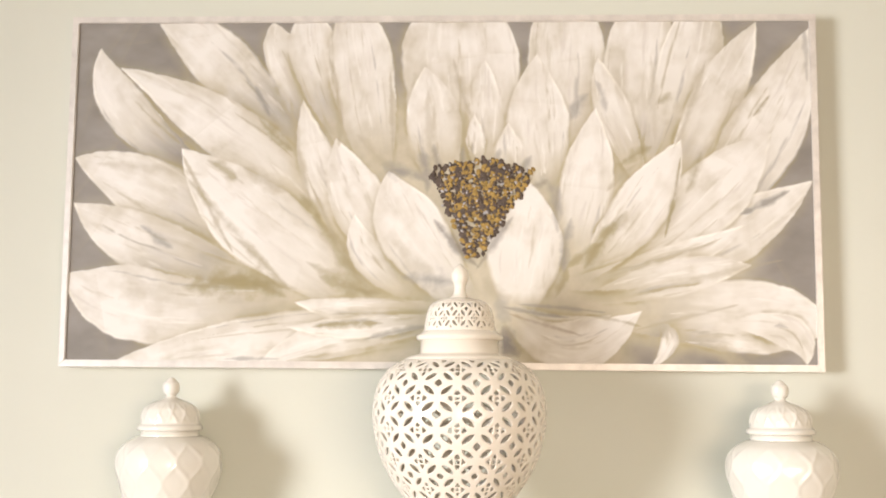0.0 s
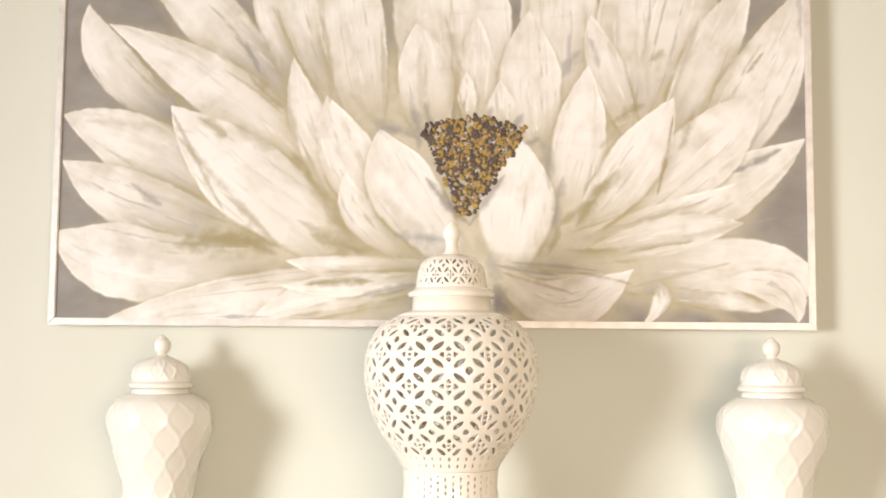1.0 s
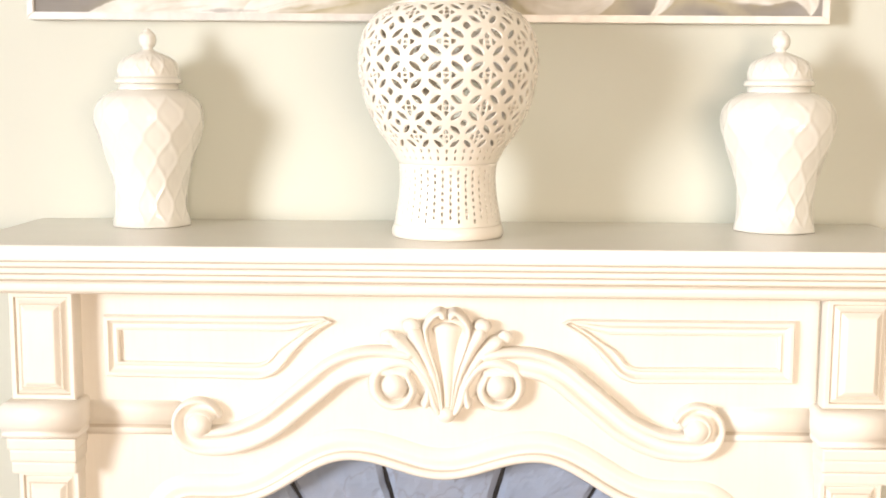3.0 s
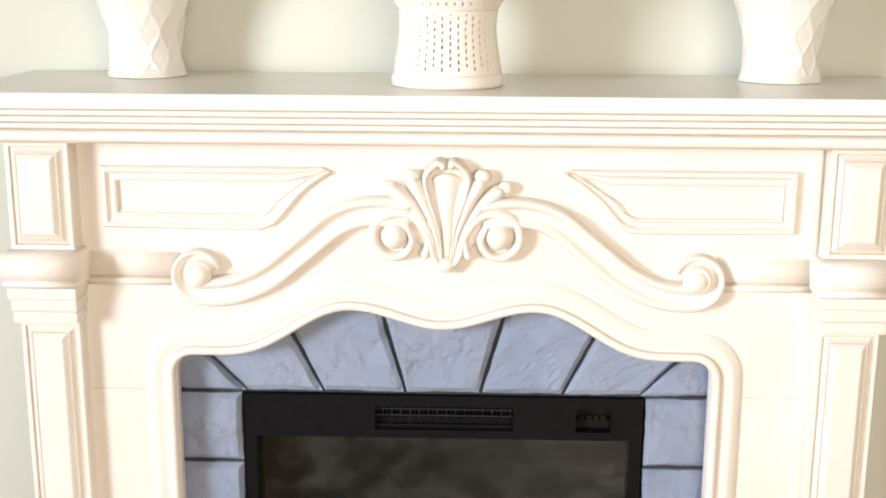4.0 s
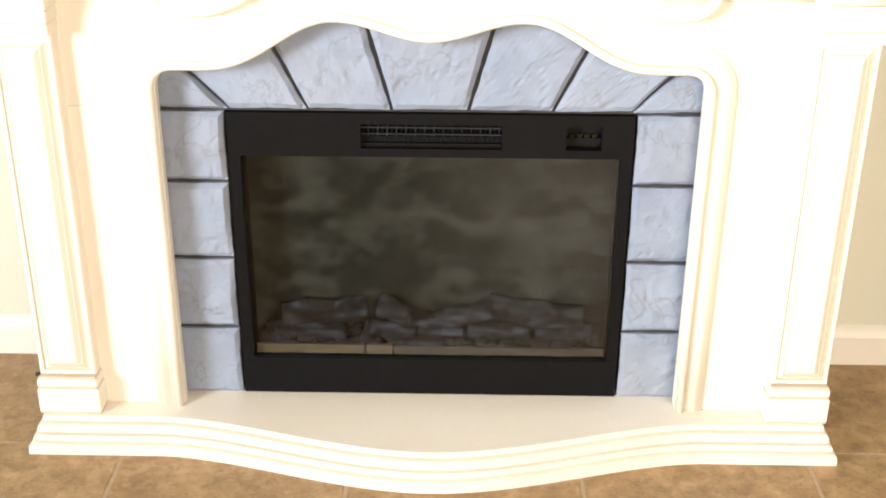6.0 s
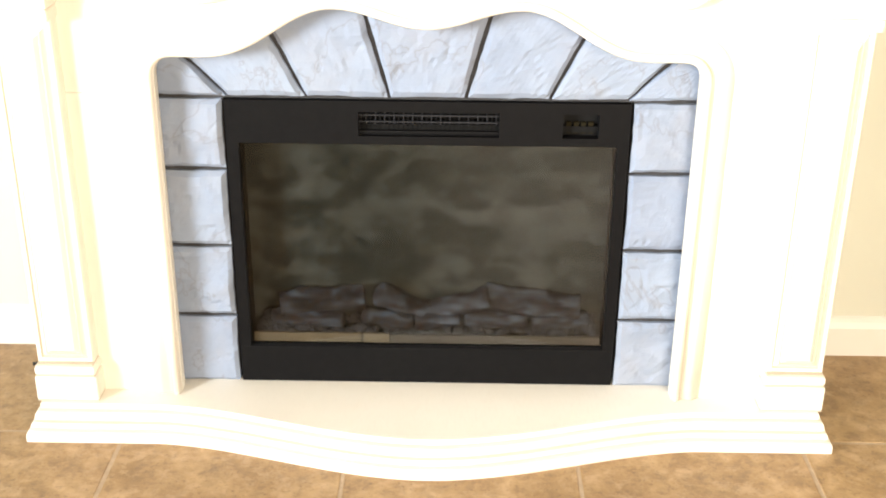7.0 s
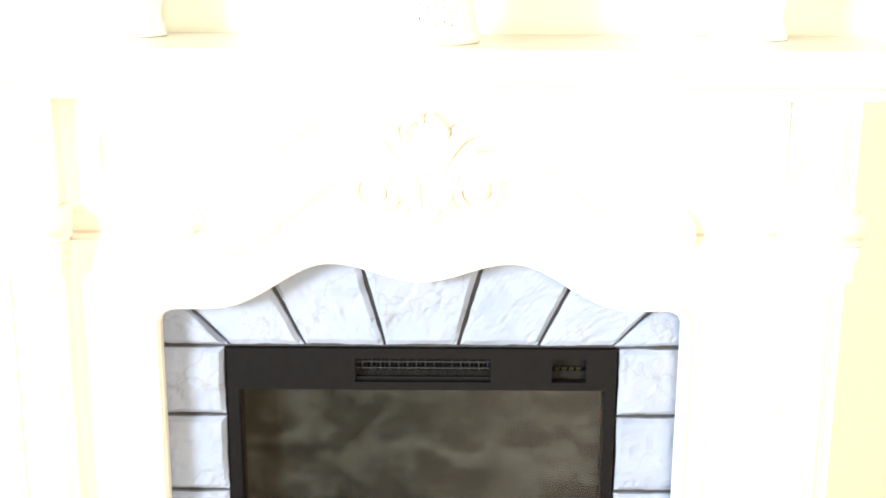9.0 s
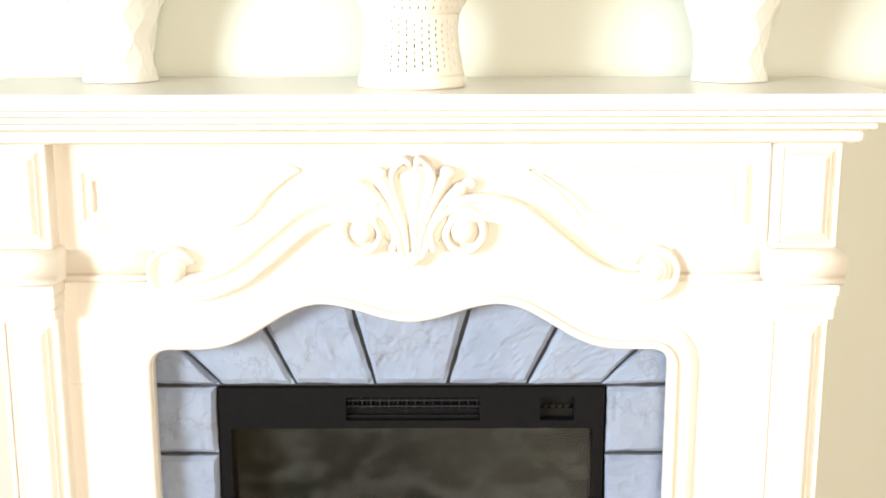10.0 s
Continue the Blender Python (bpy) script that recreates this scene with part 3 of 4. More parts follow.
def surround():
    s = empty("stone_surround", "grey-blue split-face stone surround with dark joints inside the mantel", "fireplace surround")
    part("backing_panel", plate([(-0.47, ZH), (-0.332, ZH), (-0.332, 0.588), (0.332, 0.588), (0.332, ZH), (0.47, ZH), (0.47, 0.77), (-0.47, 0.77)], 0.006, 0.02), JOINT, s)
    zs = (ZH - 0.004, 0.196, 0.328, 0.467, 0.590)
    for side in (-1, 1):
        for k in range(4):
            o = [(-0.462, zs[k]), (-0.329, zs[k]), (-0.329, zs[k + 1]), (-0.462, zs[k + 1])]
            if side > 0:
                o = [(-o[1][0], o[1][1]), (-o[0][0], o[0][1]), (-o[3][0], o[3][1]), (-o[2][0], o[2][1])]
            stone(o, 0.0, 3.1 * k + 20 * side, s)
    low = [-0.462, -0.320, -0.195, -0.061, 0.061, 0.195, 0.320, 0.462]
    lean = [0.0, -1.0, -0.50, -0.275, 0.275, 0.50, 1.0, 0.0]
    for k in range(7):
        z0, z1 = 0.590, 0.765 if k not in (0, 6) else 0.70
        o = [(low[k], z0), (low[k + 1], z0), (low[k + 1] + lean[k + 1] * (z1 - z0), z1), (low[k] + lean[k] * (z1 - z0), z1)]
        stone(o, 0.0, 5.3 * k + 60, s)
    return s


def insert():
    e = empty("electric_fireplace", "black electric fireplace insert with smoked glass and unlit logs", "electric fireplace")
    w, z0, z1 = 0.328, ZH + 0.001, 0.587
    gx, g0, g1 = 0.309, 0.137, 0.514
    vx0, vx1, v0, v1 = -0.112, 0.116, 0.528, 0.569
    dx0, dx1 = 0.219, 0.277
    y0, y1 = -0.004, 0.012
    body = part("front_panel", box(-w, w, y0, y1, z0, g0, 0.0015), BLACK, e)
    part("side_rail", box(-w, -gx, y0, y1, g0, g1), BLACK, body)
    part("side_rail", box(gx, w, y0, y1, g0, g1), BLACK, body)
    for a, b, c, d in ((-w, vx0, g1, z1), (vx1, dx0, g1, z1), (dx1, w, g1, z1), (vx0, vx1, g1, v0), (vx0, vx1, v1, z1), (dx0, dx1, g1, v0), (dx0, dx1, v1, z1)):
        part("top_rail", box(a, b, y0, y1, c, d), BLACK, body)
    part("glass_trim", plate([(-gx, g0), (gx, g0), (gx, g0 + 0.002), (-gx, g0 + 0.002)], y0 + 0.003, y1), BLACK, body)
    # heater outlet with its grille
    vent = part("heater_outlet", box(vx0 - 0.004, vx1 + 0.004, 0.034, 0.04, v0 - 0.004, v1 + 0.004), VOID, e)
    for k in range(2):
        z = v1 - 0.009 - 0.011 * k
        part("grille_bar", box(vx0, vx1, 0.008, 0.012, z - 0.0011, z + 0.0011), STEEL, vent)
    for k in range(30):
        x = vx0 + 0.004 + k * (vx1 - vx0 - 0.008) / 29
        part("grille_fin", box(x - 0.0009, x + 0.0009, 0.012, 0.03, v0, v1), STEEL if k % 2 else BLACK, vent)
    part("outlet_lip", box(vx0, vx1, 0.004, 0.03, v0, v0 + 0.007, 0.002), BLACK, vent)
    # control panel
    ctl = part("control_panel", box(dx0 - 0.004, dx1 + 0.004, 0.022, 0.028, v0 - 0.004, v1 + 0.004), VOID, e)
    for i in range(4):
        for j in range(2):
            x, z = dx0 + 0.011 + i * 0.012, v0 + 0.007 + j * 0.0115
            part("button", box(x - 0.0042, x + 0.0042, 0.014, 0.022, z - 0.0038, z + 0.0038, 0.001), BRASS, ctl, "dull gold push button")
    # firebox behind the glass
    d = 0.064
    fire = part("firebox_back", box(-gx - 0.01, gx + 0.01, d, d + 0.01, g0 - 0.02, g1 + 0.02), BACKF, e, "mottled grey-brown firebox back")
    part("firebox_side", box(-gx - 0.012, -gx - 0.002, y1, d, g0 - 0.02, g1 + 0.02), VOID, fire)
    part("firebox_side", box(gx + 0.002, gx + 0.012, y1, d, g0 - 0.02, g1 + 0.02), VOID, fire)
    part("firebox_top", box(-gx - 0.012, gx + 0.012, y1, d, g1 + 0.02, g1 + 0.03), VOID, fire)
    part("firebox_floor", box(-gx - 0.012, gx + 0.012, y1, d, g0 - 0.03, g0 - 0.02), ASH, fire)
    part("ember_ledge", box(-gx + 0.004, -0.116, 0.012, 0.018, g0 - 0.018, 0.1555, 0.001), TAN, e, "tan strip in front of the logs")
    part("ember_ledge", box(-0.112, -0.066, 0.012, 0.018, g0 - 0.018, 0.1555, 0.001), TAN, e, "tan strip in front of the logs")
    part("ember_ledge", box(-0.064, gx - 0.004, 0.012, 0.018, g0 - 0.018, 0.1535, 0.001), ASH, e, "grey-brown strip in front of the logs")
    rng = random.Random(5)
    bm = bmesh.new()
    for k in range(300):
        x, y = rng.uniform(-0.295, 0.295), rng.uniform(0.022, 0.056)
        r = rng.uniform(0.004, 0.011)
        bmesh.ops.create_icosphere(bm, subdivisions=1, radius=1, matrix=Matrix.LocRotScale((x, y, 0.148 + 0.7 * (y - 0.024) + rng.uniform(-0.006, 0.010)), Euler((rng.random() * 6, rng.random() * 6, 0)), (r * 1.4, r, r * 0.8)))
    part("ember_bed", bm, EMBER, e)
    for x, z, y, ln, r, rz, ry in ((-0.185, 0.206, 0.044, 0.15, 0.0216, 3, -6), (0.185, 0.205, 0.046, 0.17, 0.0225, -3, 5), (-0.045, 0.204, 0.040, 0.10, 0.0189, 14, 30), (0.055, 0.200, 0.040, 0.12, 0.0189, -10, -22),
                                   (-0.21, 0.178, 0.030, 0.13, 0.0144, -8, -3), (-0.07, 0.178, 0.028, 0.09, 0.0135, 6, 12), (0.02, 0.176, 0.028, 0.08, 0.0135, -6, -10), (0.12, 0.178, 0.030, 0.11, 0.0144, 6, 6), (0.235, 0.176, 0.032, 0.10, 0.0135, 8, -4)):
        def bark(rr, zz, a, ln=ln, x=x):
            return rr * (1 + 0.45 * noise.noise((math.cos(a) * 2, math.sin(a) * 2, zz * 34 + x * 50)) + 0.22 * noise.noise((math.cos(a) * 5, math.sin(a) * 5, zz * 90 + x * 50)) + 0.05 * math.sin(a * 9 + zz * 30))
        bm = lathe([(r * 0.9, -ln / 2), (r * 1.02, -ln / 2 + 0.004)] + [(r, -ln / 2 + ln * k / 12) for k in range(1, 12)] + [(r * 1.02, ln / 2 - 0.004), (r * 0.9, ln / 2)], 18, bark)
        bm.transform(pose(x, y, z, 0, 90 + ry, rz))
        part("log", bm, LOG, e, smooth=True)
    pane = part("glass_pane", box(-gx, gx, 0.004, 0.007, g0, g1), GLASS, e, "smoked glass front")
    pane.visible_shadow = False
    return e


surround()
insert()

# ---------------------------------------------------------------- jars


def smooth_profile(ctrl, n):
    return [(max(0.0004, p.x), p.y) for p in spline(ctrl, n)]


def lens_sd(x, y, cx, cy, half, wid, ang):
    """Signed distance, about, to a pointed leaf-shaped hole."""
    c, s = math.cos(ang), math.sin(ang)
    u, v = (x - cx) * c + (y - cy) * s, -(x - cx) * s + (y - cy) * c
    u = abs(u) / half
    return abs(v) - wid * max(-0.4, 1 - u * u)


def tile_sd(x, y):
    """Pierced lattice in a unit tile: a diamond at its corners, three-cornered holes round its middle."""
    x, y = x % 1.0, y % 1.0
    best = 9.0
    for ax in (0, 1):
        for ay in (0, 1):
            best = min(best, (abs(x - ax) + abs(y - ay)) * 0.71 - 0.095)
    for sx in (-1, 1):
        for sy in (-1, 1):
            best = min(best, lens_sd(x, y, 0.5 + sx * 0.265, 0.5 + sy * 0.265, 0.225, 0.075, -math.pi / 4 * sx * sy))
    dx, dy = x - 0.5, y - 0.5
    best = min(best, math.hypot(dx, dy) - 0.06)
    a, b = max(abs(dx), abs(dy)), min(abs(dx), abs(dy))
    best = min(best, max(0.115 - a, (a - 0.265 + b * 1.35) * 0.6))
    return best


def slit_sd(x, y):
    x, y = x % 1.0 - 0.5, y % 1.0 - 0.5
    return math.hypot(x / 0.135, y / 0.30) * 0.16 - 0.16


def pierced(prof, cols, sd, thick, bm=None):
    """A turned wall with holes where sd(angle 0..1, row, radius) is under zero; prof: (radius, z)."""
    bm = bm or bmesh.new()
    rows = len(prof)
    val = [[sd(k / cols, i) for k in range(cols)] for i in range(rows)]
    need, faces = {}, []
    for i in range(rows - 1):
        for k in range(cols):
            j = (k + 1) % cols
            if (val[i][k] + val[i][j] + val[i + 1][k] + val[i + 1][j]) / 4 > 0:
                faces.append(((i, k), (i, j), (i + 1, j), (i + 1, k)))

    def vert(i, k):
        if (i, k) not in need:
            di, dk = 0.0, 0.0
            gi = (val[min(rows - 1, i + 1)][k] - val[max(0, i - 1)][k]) / 2
            gk = (val[i][(k + 1) % cols] - val[i][k - 1]) / 2
            g2 = gi * gi + gk * gk
            if g2 > 1e-9 and 0 < i < rows - 1:
                di, dk = -val[i][k] * gi / g2, -val[i][k] * gk / g2
                if abs(di) > 0.6 or abs(dk) > 0.6:
                    di = dk = 0.0
            t = i + di
            a0 = min(rows - 2, max(0, int(t)))
            f = t - a0
            r = prof[a0][0] * (1 - f) + prof[a0 + 1][0] * f
            z = prof[a0][1] * (1 - f) + prof[a0 + 1][1] * f
            ang = 2 * math.pi * (k + dk) / cols
            need[i, k] = [bm.verts.new((rr * math.cos(ang), rr * math.sin(ang), z)) for rr in (r, r - thick)]
        return need[i, k]

    edges = {}
    for f in faces:
        vs = [vert(*c) for c in f]
        bm.faces.new([v[0] for v in vs])
        bm.faces.new([v[1] for v in vs][::-1])
        for a, b in zip(f, f[1:] + f[:1]):
            key = (min(a, b), max(a, b))
            edges[key] = edges.get(key, 0) + 1
    for (a, b), n in edges.items():
        if n == 1:
            va, vb = vert(*a), vert(*b)
            bm.faces.new((va[0], vb[0], vb[1], va[1]))
    return bm


def resample(prof, step):
    """Even steps along a profile."""
    d = [0.0]
    for a, b in zip(prof, prof[1:]):
        d.append(d[-1] + math.hypot(a[0] - b[0], a[1] - b[1]))
    n = max(2, round(d[-1] / step))
    at = np.linspace(0, d[-1], n + 1)
    return list(zip(np.interp(at, d, [p[0] for p in prof]).tolist(), np.interp(at, d, [p[1] for p in prof]).tolist()))


def pierced_jar(loc):
    j = empty("ginger_jar", "tall cream porcelain ginger jar with pierced lattice, on the mantel shelf", "ginger jar", loc=loc)
    # belly
    belly = resample(smooth_profile([(0.0775, 0.116), (0.090, 0.138), (0.112, 0.170), (0.130, 0.208), (0.1405, 0.255), (0.1405, 0.290), (0.132, 0.322), (0.114, 0.346), (0.092, 0.360)], 10), 0.0024)
    rows = len(belly)
    tiles, up = 14, 5.0

    def belly_sd(u, i):
        v = i / (rows - 1)
        if v < 0.02 or v > 0.975:
            return 0.2
        y = (v - 0.10) / 0.875 * up
        if v < 0.115:
            return slit_sd(u * 42, (v - 0.02) / 0.0475 * 1.0) + 0.02
        return tile_sd(u * tiles, y)
    body = part("body", pierced(belly, 448, belly_sd, 0.005), JAR_BIG, j, smooth=True)
    stem = resample(smooth_profile([(0.0845, 0.020), (0.0825, 0.036), (0.078, 0.062), (0.0755, 0.090), (0.0775, 0.116)], 8), 0.0024)
    ns = len(stem)

    def stem_sd(u, i):
        v = i / (ns - 1)
        if v < 0.06 or v > 0.97:
            return 0.2
        return slit_sd(u * 40, v * 9 + 0.5 * (int(u * 40) % 2))
    part("stem", pierced(stem, 400, stem_sd, 0.005), JAR_BIG, body, smooth=True)
    part("foot_ring", lathe([(0.07, 0.0), (0.0865, 0.0005), (0.0885, 0.004), (0.0885, 0.012), (0.0865, 0.018), (0.0845, 0.021), (0.0795, 0.021), (0.0795, 0.004), (0.07, 0.003)], 64), JAR_BIG, body, smooth=True)
    part("neck_ring", lathe([(0.086, 0.357), (0.092, 0.3595), (0.080, 0.366), (0.067, 0.369), (0.0645, 0.372), (0.0635, 0.392), (0.060, 0.392), (0.060, 0.368), (0.086, 0.357)], 64, cap=False), JAR_BIG, body, smooth=True)
    # lid
    lid = part("lid", lathe([(0.060, 0.391), (0.069, 0.3915), (0.0715, 0.395), (0.0705, 0.399), (0.064, 0.402), (0.062, 0.406), (0.0565, 0.407), (0.0565, 0.404), (0.060, 0.396)], 64, cap=False), JAR_BIG, j, smooth=True)
    dome = resample(smooth_profile([(0.0590, 0.405), (0.0575, 0.418), (0.0545, 0.435), (0.049, 0.448), (0.036, 0.457), (0.018, 0.461)], 8), 0.0014)
    nd = len(dome)

    def dome_sd(u, i):
        v = i / (nd - 1)
        if v < 0.06 or v > 0.66:
            return 0.2
        return tile_sd(u * 14, (v - 0.06) / 0.40)
    part("lid_dome", pierced(dome, 336, dome_sd, 0.004), JAR_BIG, lid, smooth=True)
    knob = smooth_profile([(0.020, 0.4595), (0.0155, 0.463), (0.011, 0.468), (0.0095, 0.478), (0.0105, 0.484), (0.0135, 0.490), (0.0145, 0.498), (0.0125, 0.506), (0.008, 0.512), (0.0035, 0.516), (0.0005, 0.518)], 4)
    part("finial", lathe(knob, 32), JAR_BIG, lid, smooth=True)
    return j


def quilted_jar(loc, turn, wide):
    j = empty("ginger_jar", "small white porcelain ginger jar with quilted relief, on the mantel shelf", "ginger jar", "quilted ginger jars", loc=loc)
    j.rotation_euler = (0, 0, radians(turn))
    j.scale = (wide, wide, 0.98)

    def quilt(r, z, a):
        # an ogee net of raised lines
        u, wave = a / (2 * math.pi) * 12, 0.25 * math.cos(math.pi * z / 0.0385)
        s1 = abs(((u + 0.5 - wave) % 1.0) - 0.5) * -2 + 1
        s2 = abs(((u + wave) % 1.0) - 0.5) * -2 + 1
        line = max(max(0.0, s1 - 0.74), max(0.0, s2 - 0.74))
        keep = min(1.0, max(0.0, (z - 0.004) / 0.02)) * min(1.0, max(0.0, (0.232 - z) / 0.02))
        foot = max(0.0, 1 - z / 0.045)
        return r * (1 + 0.02 * foot * math.cos(8 * a)) + 0.0062 * min(0.28, line) * keep - 0.0008 * keep * (1 - max(s1, s2))

    prof = smooth_profile([(0.060, 0.0), (0.0685, 0.001), (0.0685, 0.006), (0.064, 0.022), (0.0625, 0.045), (0.0655, 0.075), (0.076, 0.115), (0.0885, 0.150), (0.0955, 0.178), (0.0935, 0.202), (0.082, 0.220), (0.064, 0.231), (0.054, 0.234)], 9)
    body = part("body", lathe(prof, 180, quilt), JAR_SMALL, j, smooth=True)
    part("neck", lathe([(0.050, 0.230), (0.0525, 0.231), (0.0530, 0.234), (0.0520, 0.243), (0.050, 0.243)], 48), JAR_SMALL, body, smooth=True)

    def lidquilt(r, z, a):
        u, v = a / (2 * math.pi) * 13 + z * 4, z * 40
        s1, s2 = abs(((u + v * 0.5) % 1.0) - 0.5) * 2, abs(((u - v * 0.5) % 1.0) - 0.5) * 2
        keep = min(1.0, max(0.0, (z - 0.256) / 0.01)) * min(1.0, max(0.0, (0.296 - z) / 0.012))
        return r + 0.008 * min(0.28, max(0.0, s1 - 0.72) + max(0.0, s2 - 0.72)) * keep
    lp = smooth_profile([(0.046, 0.243), (0.0575, 0.244), (0.0595, 0.248), (0.0575, 0.252), (0.0535, 0.256), (0.0520, 0.268), (0.0470, 0.281), (0.0340, 0.291), (0.0170, 0.298), (0.0105, 0.301), (0.0080, 0.305)], 7)
    lid = part("lid", lathe(lp, 150, lidquilt), JAR_SMALL, j, smooth=True)
    kp = smooth_profile([(0.0075, 0.302), (0.0095, 0.305), (0.0140, 0.310), (0.0155, 0.318), (0.0140, 0.326), (0.0085, 0.331), (0.0065, 0.334), (0.0005, 0.337)], 4)
    part("finial", lathe(kp, 28), JAR_SMALL, lid, smooth=True)
    return j


pierced_jar((0.004, 0.030, ZS))
quilted_jar((-0.503, 0.150, ZS), 0, 0.94)
quilted_jar((0.547, 0.140, ZS), 55, 0.965)

# ---------------------------------------------------------------- painting
PX, PZ, PW, PH = -0.0405, 1.7635, 0.6855, 0.325     # middle and half size


class Canvas:
    """A fine sheet of paint: colour and thickness at each node of a grid, laid on stroke by stroke."""

    WHITE = np.array(((0.55, 0.515, 0.425), (0.675, 0.648, 0.583), (0.77, 0.752, 0.705)))
    PAINTS = {"olive": (0.33, 0.28, 0.145), "tan": (0.43, 0.38, 0.265), "grey": (0.31, 0.295, 0.265), "umber": (0.30, 0.22, 0.15), "dark": (0.20, 0.178, 0.155)}

    def __init__(self, half_x, half_z, nx, nz):
        self.nx, self.nz = nx, nz
        self.x, self.z = np.meshgrid(np.linspace(-half_x, half_x, nx), np.linspace(-half_z, half_z, nz))
        self.rgb = np.zeros((nz, nx, 3))
        self.high = np.zeros((nz, nx))
        self.lattice = np.random.RandomState(4).rand(64, 64)
        self.count = 0

    def cloud(self, u, v, seed=0, octaves=3):
        """Soft noise, 0 to 1, in octaves."""
        total, gain, norm = 0.0, 1.0, 0.0
        for k in range(octaves):
            a, b = u * 2**k + seed * 7.31 + k * 19, v * 2**k + seed * 3.77 + k * 5
            i, j = np.floor(a).astype(int), np.floor(b).astype(int)
            s, t = a - i, b - j
            s, t = s * s * (3 - 2 * s), t * t * (3 - 2 * t)
            q = self.lattice
            low = q[i % 64, j % 64] * (1 - s) + q[(i + 1) % 64, j % 64] * s
            top = q[i % 64, (j + 1) % 64] * (1 - s) + q[(i + 1) % 64, (j + 1) % 64] * s
            total, norm, gain = total + gain * (low * (1 - t) + top * t), norm + gain, gain * 0.55
        return total / norm

    def window(self, pts, reach):
        """The part of the grid round some points."""
        xs, zs = [p[0] for p in pts], [p[1] for p in pts]
        i = np.where((self.x[0] > min(xs) - reach) & (self.x[0] < max(xs) + reach))[0]
        j = np.where((self.z[:, 0] > min(zs) - reach) & (self.z[:, 0] < max(zs) + reach))[0]
        return slice(j[0], j[-1] + 1), slice(i[0], i[-1] + 1)

    def lay(self, win, colour, alpha):
        self.rgb[win] = self.rgb[win] * (1 - alpha[..., None]) + colour * alpha[..., None]

    def along(self, win, foot, mid, tip):
        """Place along the curved line (0 to 1) and signed distance from it."""
        f, m, t = np.array(foot), np.array(mid), np.array(tip)
        c = 2 * m - (f + t) / 2
        s = np.linspace(0, 1, 49)[:, None]
        line = (1 - s) ** 2 * f + 2 * s * (1 - s) * c + s * s * t
        x, z = self.x[win], self.z[win]
        d2 = (x[..., None] - line[:, 0]) ** 2 + (z[..., None] - line[:, 1]) ** 2
        k = np.clip(d2.argmin(-1), 0, 47)
        a, d = line[k], line[k + 1] - line[k]
        ln = np.linalg.norm(d, axis=-1)
        rx, rz = x - a[..., 0], z - a[..., 1]
        place = np.clip((k + (rx * d[..., 0] + rz * d[..., 1]) / ln**2) / 48, 0, 1.04)
        return place, (d[..., 0] * rz - d[..., 1] * rx) / ln, np.linalg.norm(np.diff(line, axis=0), axis=1).sum()

    def petal(self, foot, mid, tip, width, belly, shade, tone, fade):
        """One petal in long strokes from foot to tip: thin and olive at the foot, thick at the tip and rims."""
        self.count += 1
        n = self.count
        win = self.window((foot, mid, tip), width * 0.8 + 0.02)
        t, v, length = self.along(win, foot, mid, tip)
        x, z = self.x[win], self.z[win]
        rise = np.clip(t / belly, 0, 1)
        fall = np.clip((t - belly) / (1 - belly), 0, 1.05)
        half = width / 2 * np.where(t < belly, 0.35 + 0.65 * np.sin(rise * np.pi / 2), np.clip(1 - fall**1.65, 0, 1) ** 0.95)
        broad = self.cloud(x * 14, z * 14, n)
        half = half * (0.93 + 0.14 * broad) + 0.0035 * (self.cloud(x * 70, z * 70, n + 3, 2) - 0.5)
        inside = np.where(t < 1.0, half - np.abs(v), -0.02 * (t - 0.99) / 0.05)
        start = np.clip((t - 0.35 * fade - 0.25 * fade * (self.cloud(v * 60 + 9, t * 3, n + 5) * 2 - 0.6)) / max(0.02, fade), 0, 1)
        # thin beige and olive paint pushed up against the petal's edge
        gap = np.clip(1 + inside / 0.020, 0, 1) * (inside < 0.004) * np.clip(1.15 - t, 0, 1) * np.clip(t * 6, 0, 1)
        wash = self.cloud(x * 26, z * 26, n + 40)
        side = 0.55 + 0.45 * np.sign(v) * shade
        ink = (np.array(self.PAINTS["tan"]) * 0.65 + np.array(self.PAINTS["olive"]) * 0.35) * (0.75 + 0.5 * self.cloud(x * 9, z * 9, 77)[..., None])
        self.lay(win, ink, gap * side * np.clip(wash * 2.8 - 0.4, 0, 1))
        cut = np.clip(1 + inside / 0.006, 0, 1) * (inside < 0.002) * np.clip(1.05 - t, 0, 0.75) * np.clip(t * 5, 0, 1) * np.clip(3.2 * wash - 1.2, 0, 1)
        self.lay(win, np.array(self.PAINTS["olive"]), cut)
        # body
        streak = self.cloud(t * length * 17 + 2.2 * broad, v * 75 + 1.6 * broad, n + 11, 3)
        mass = self.cloud(x * 22, z * 22, n + 21, 4)
        level = np.clip(0.60 + 0.75 * (streak - 0.5) + 1.5 * (mass - 0.5) + 0.35 * tone + 0.15 * (t - 0.5), 0, 1) * 2
        lo = np.minimum(1, level)[..., None]
        hi = np.maximum(0, level - 1)[..., None]
        w = self.WHITE
        colour = w[0] * (1 - lo) + w[1] * lo + (w[2] - w[1]) * hi
        low = np.clip(1.0 - t / 0.62, 0, 1) * np.clip(2.6 * mass - 0.75, 0, 1) * (0.8 - 0.45 * tone)
        edge = np.clip(1 - inside / (0.26 * width), 0, 1) * (np.sign(v) * shade > 0) * np.clip(1.1 - t, 0, 1) * (0.95 - 0.45 * tone) * np.clip(3 * wash - 0.7, 0, 1)
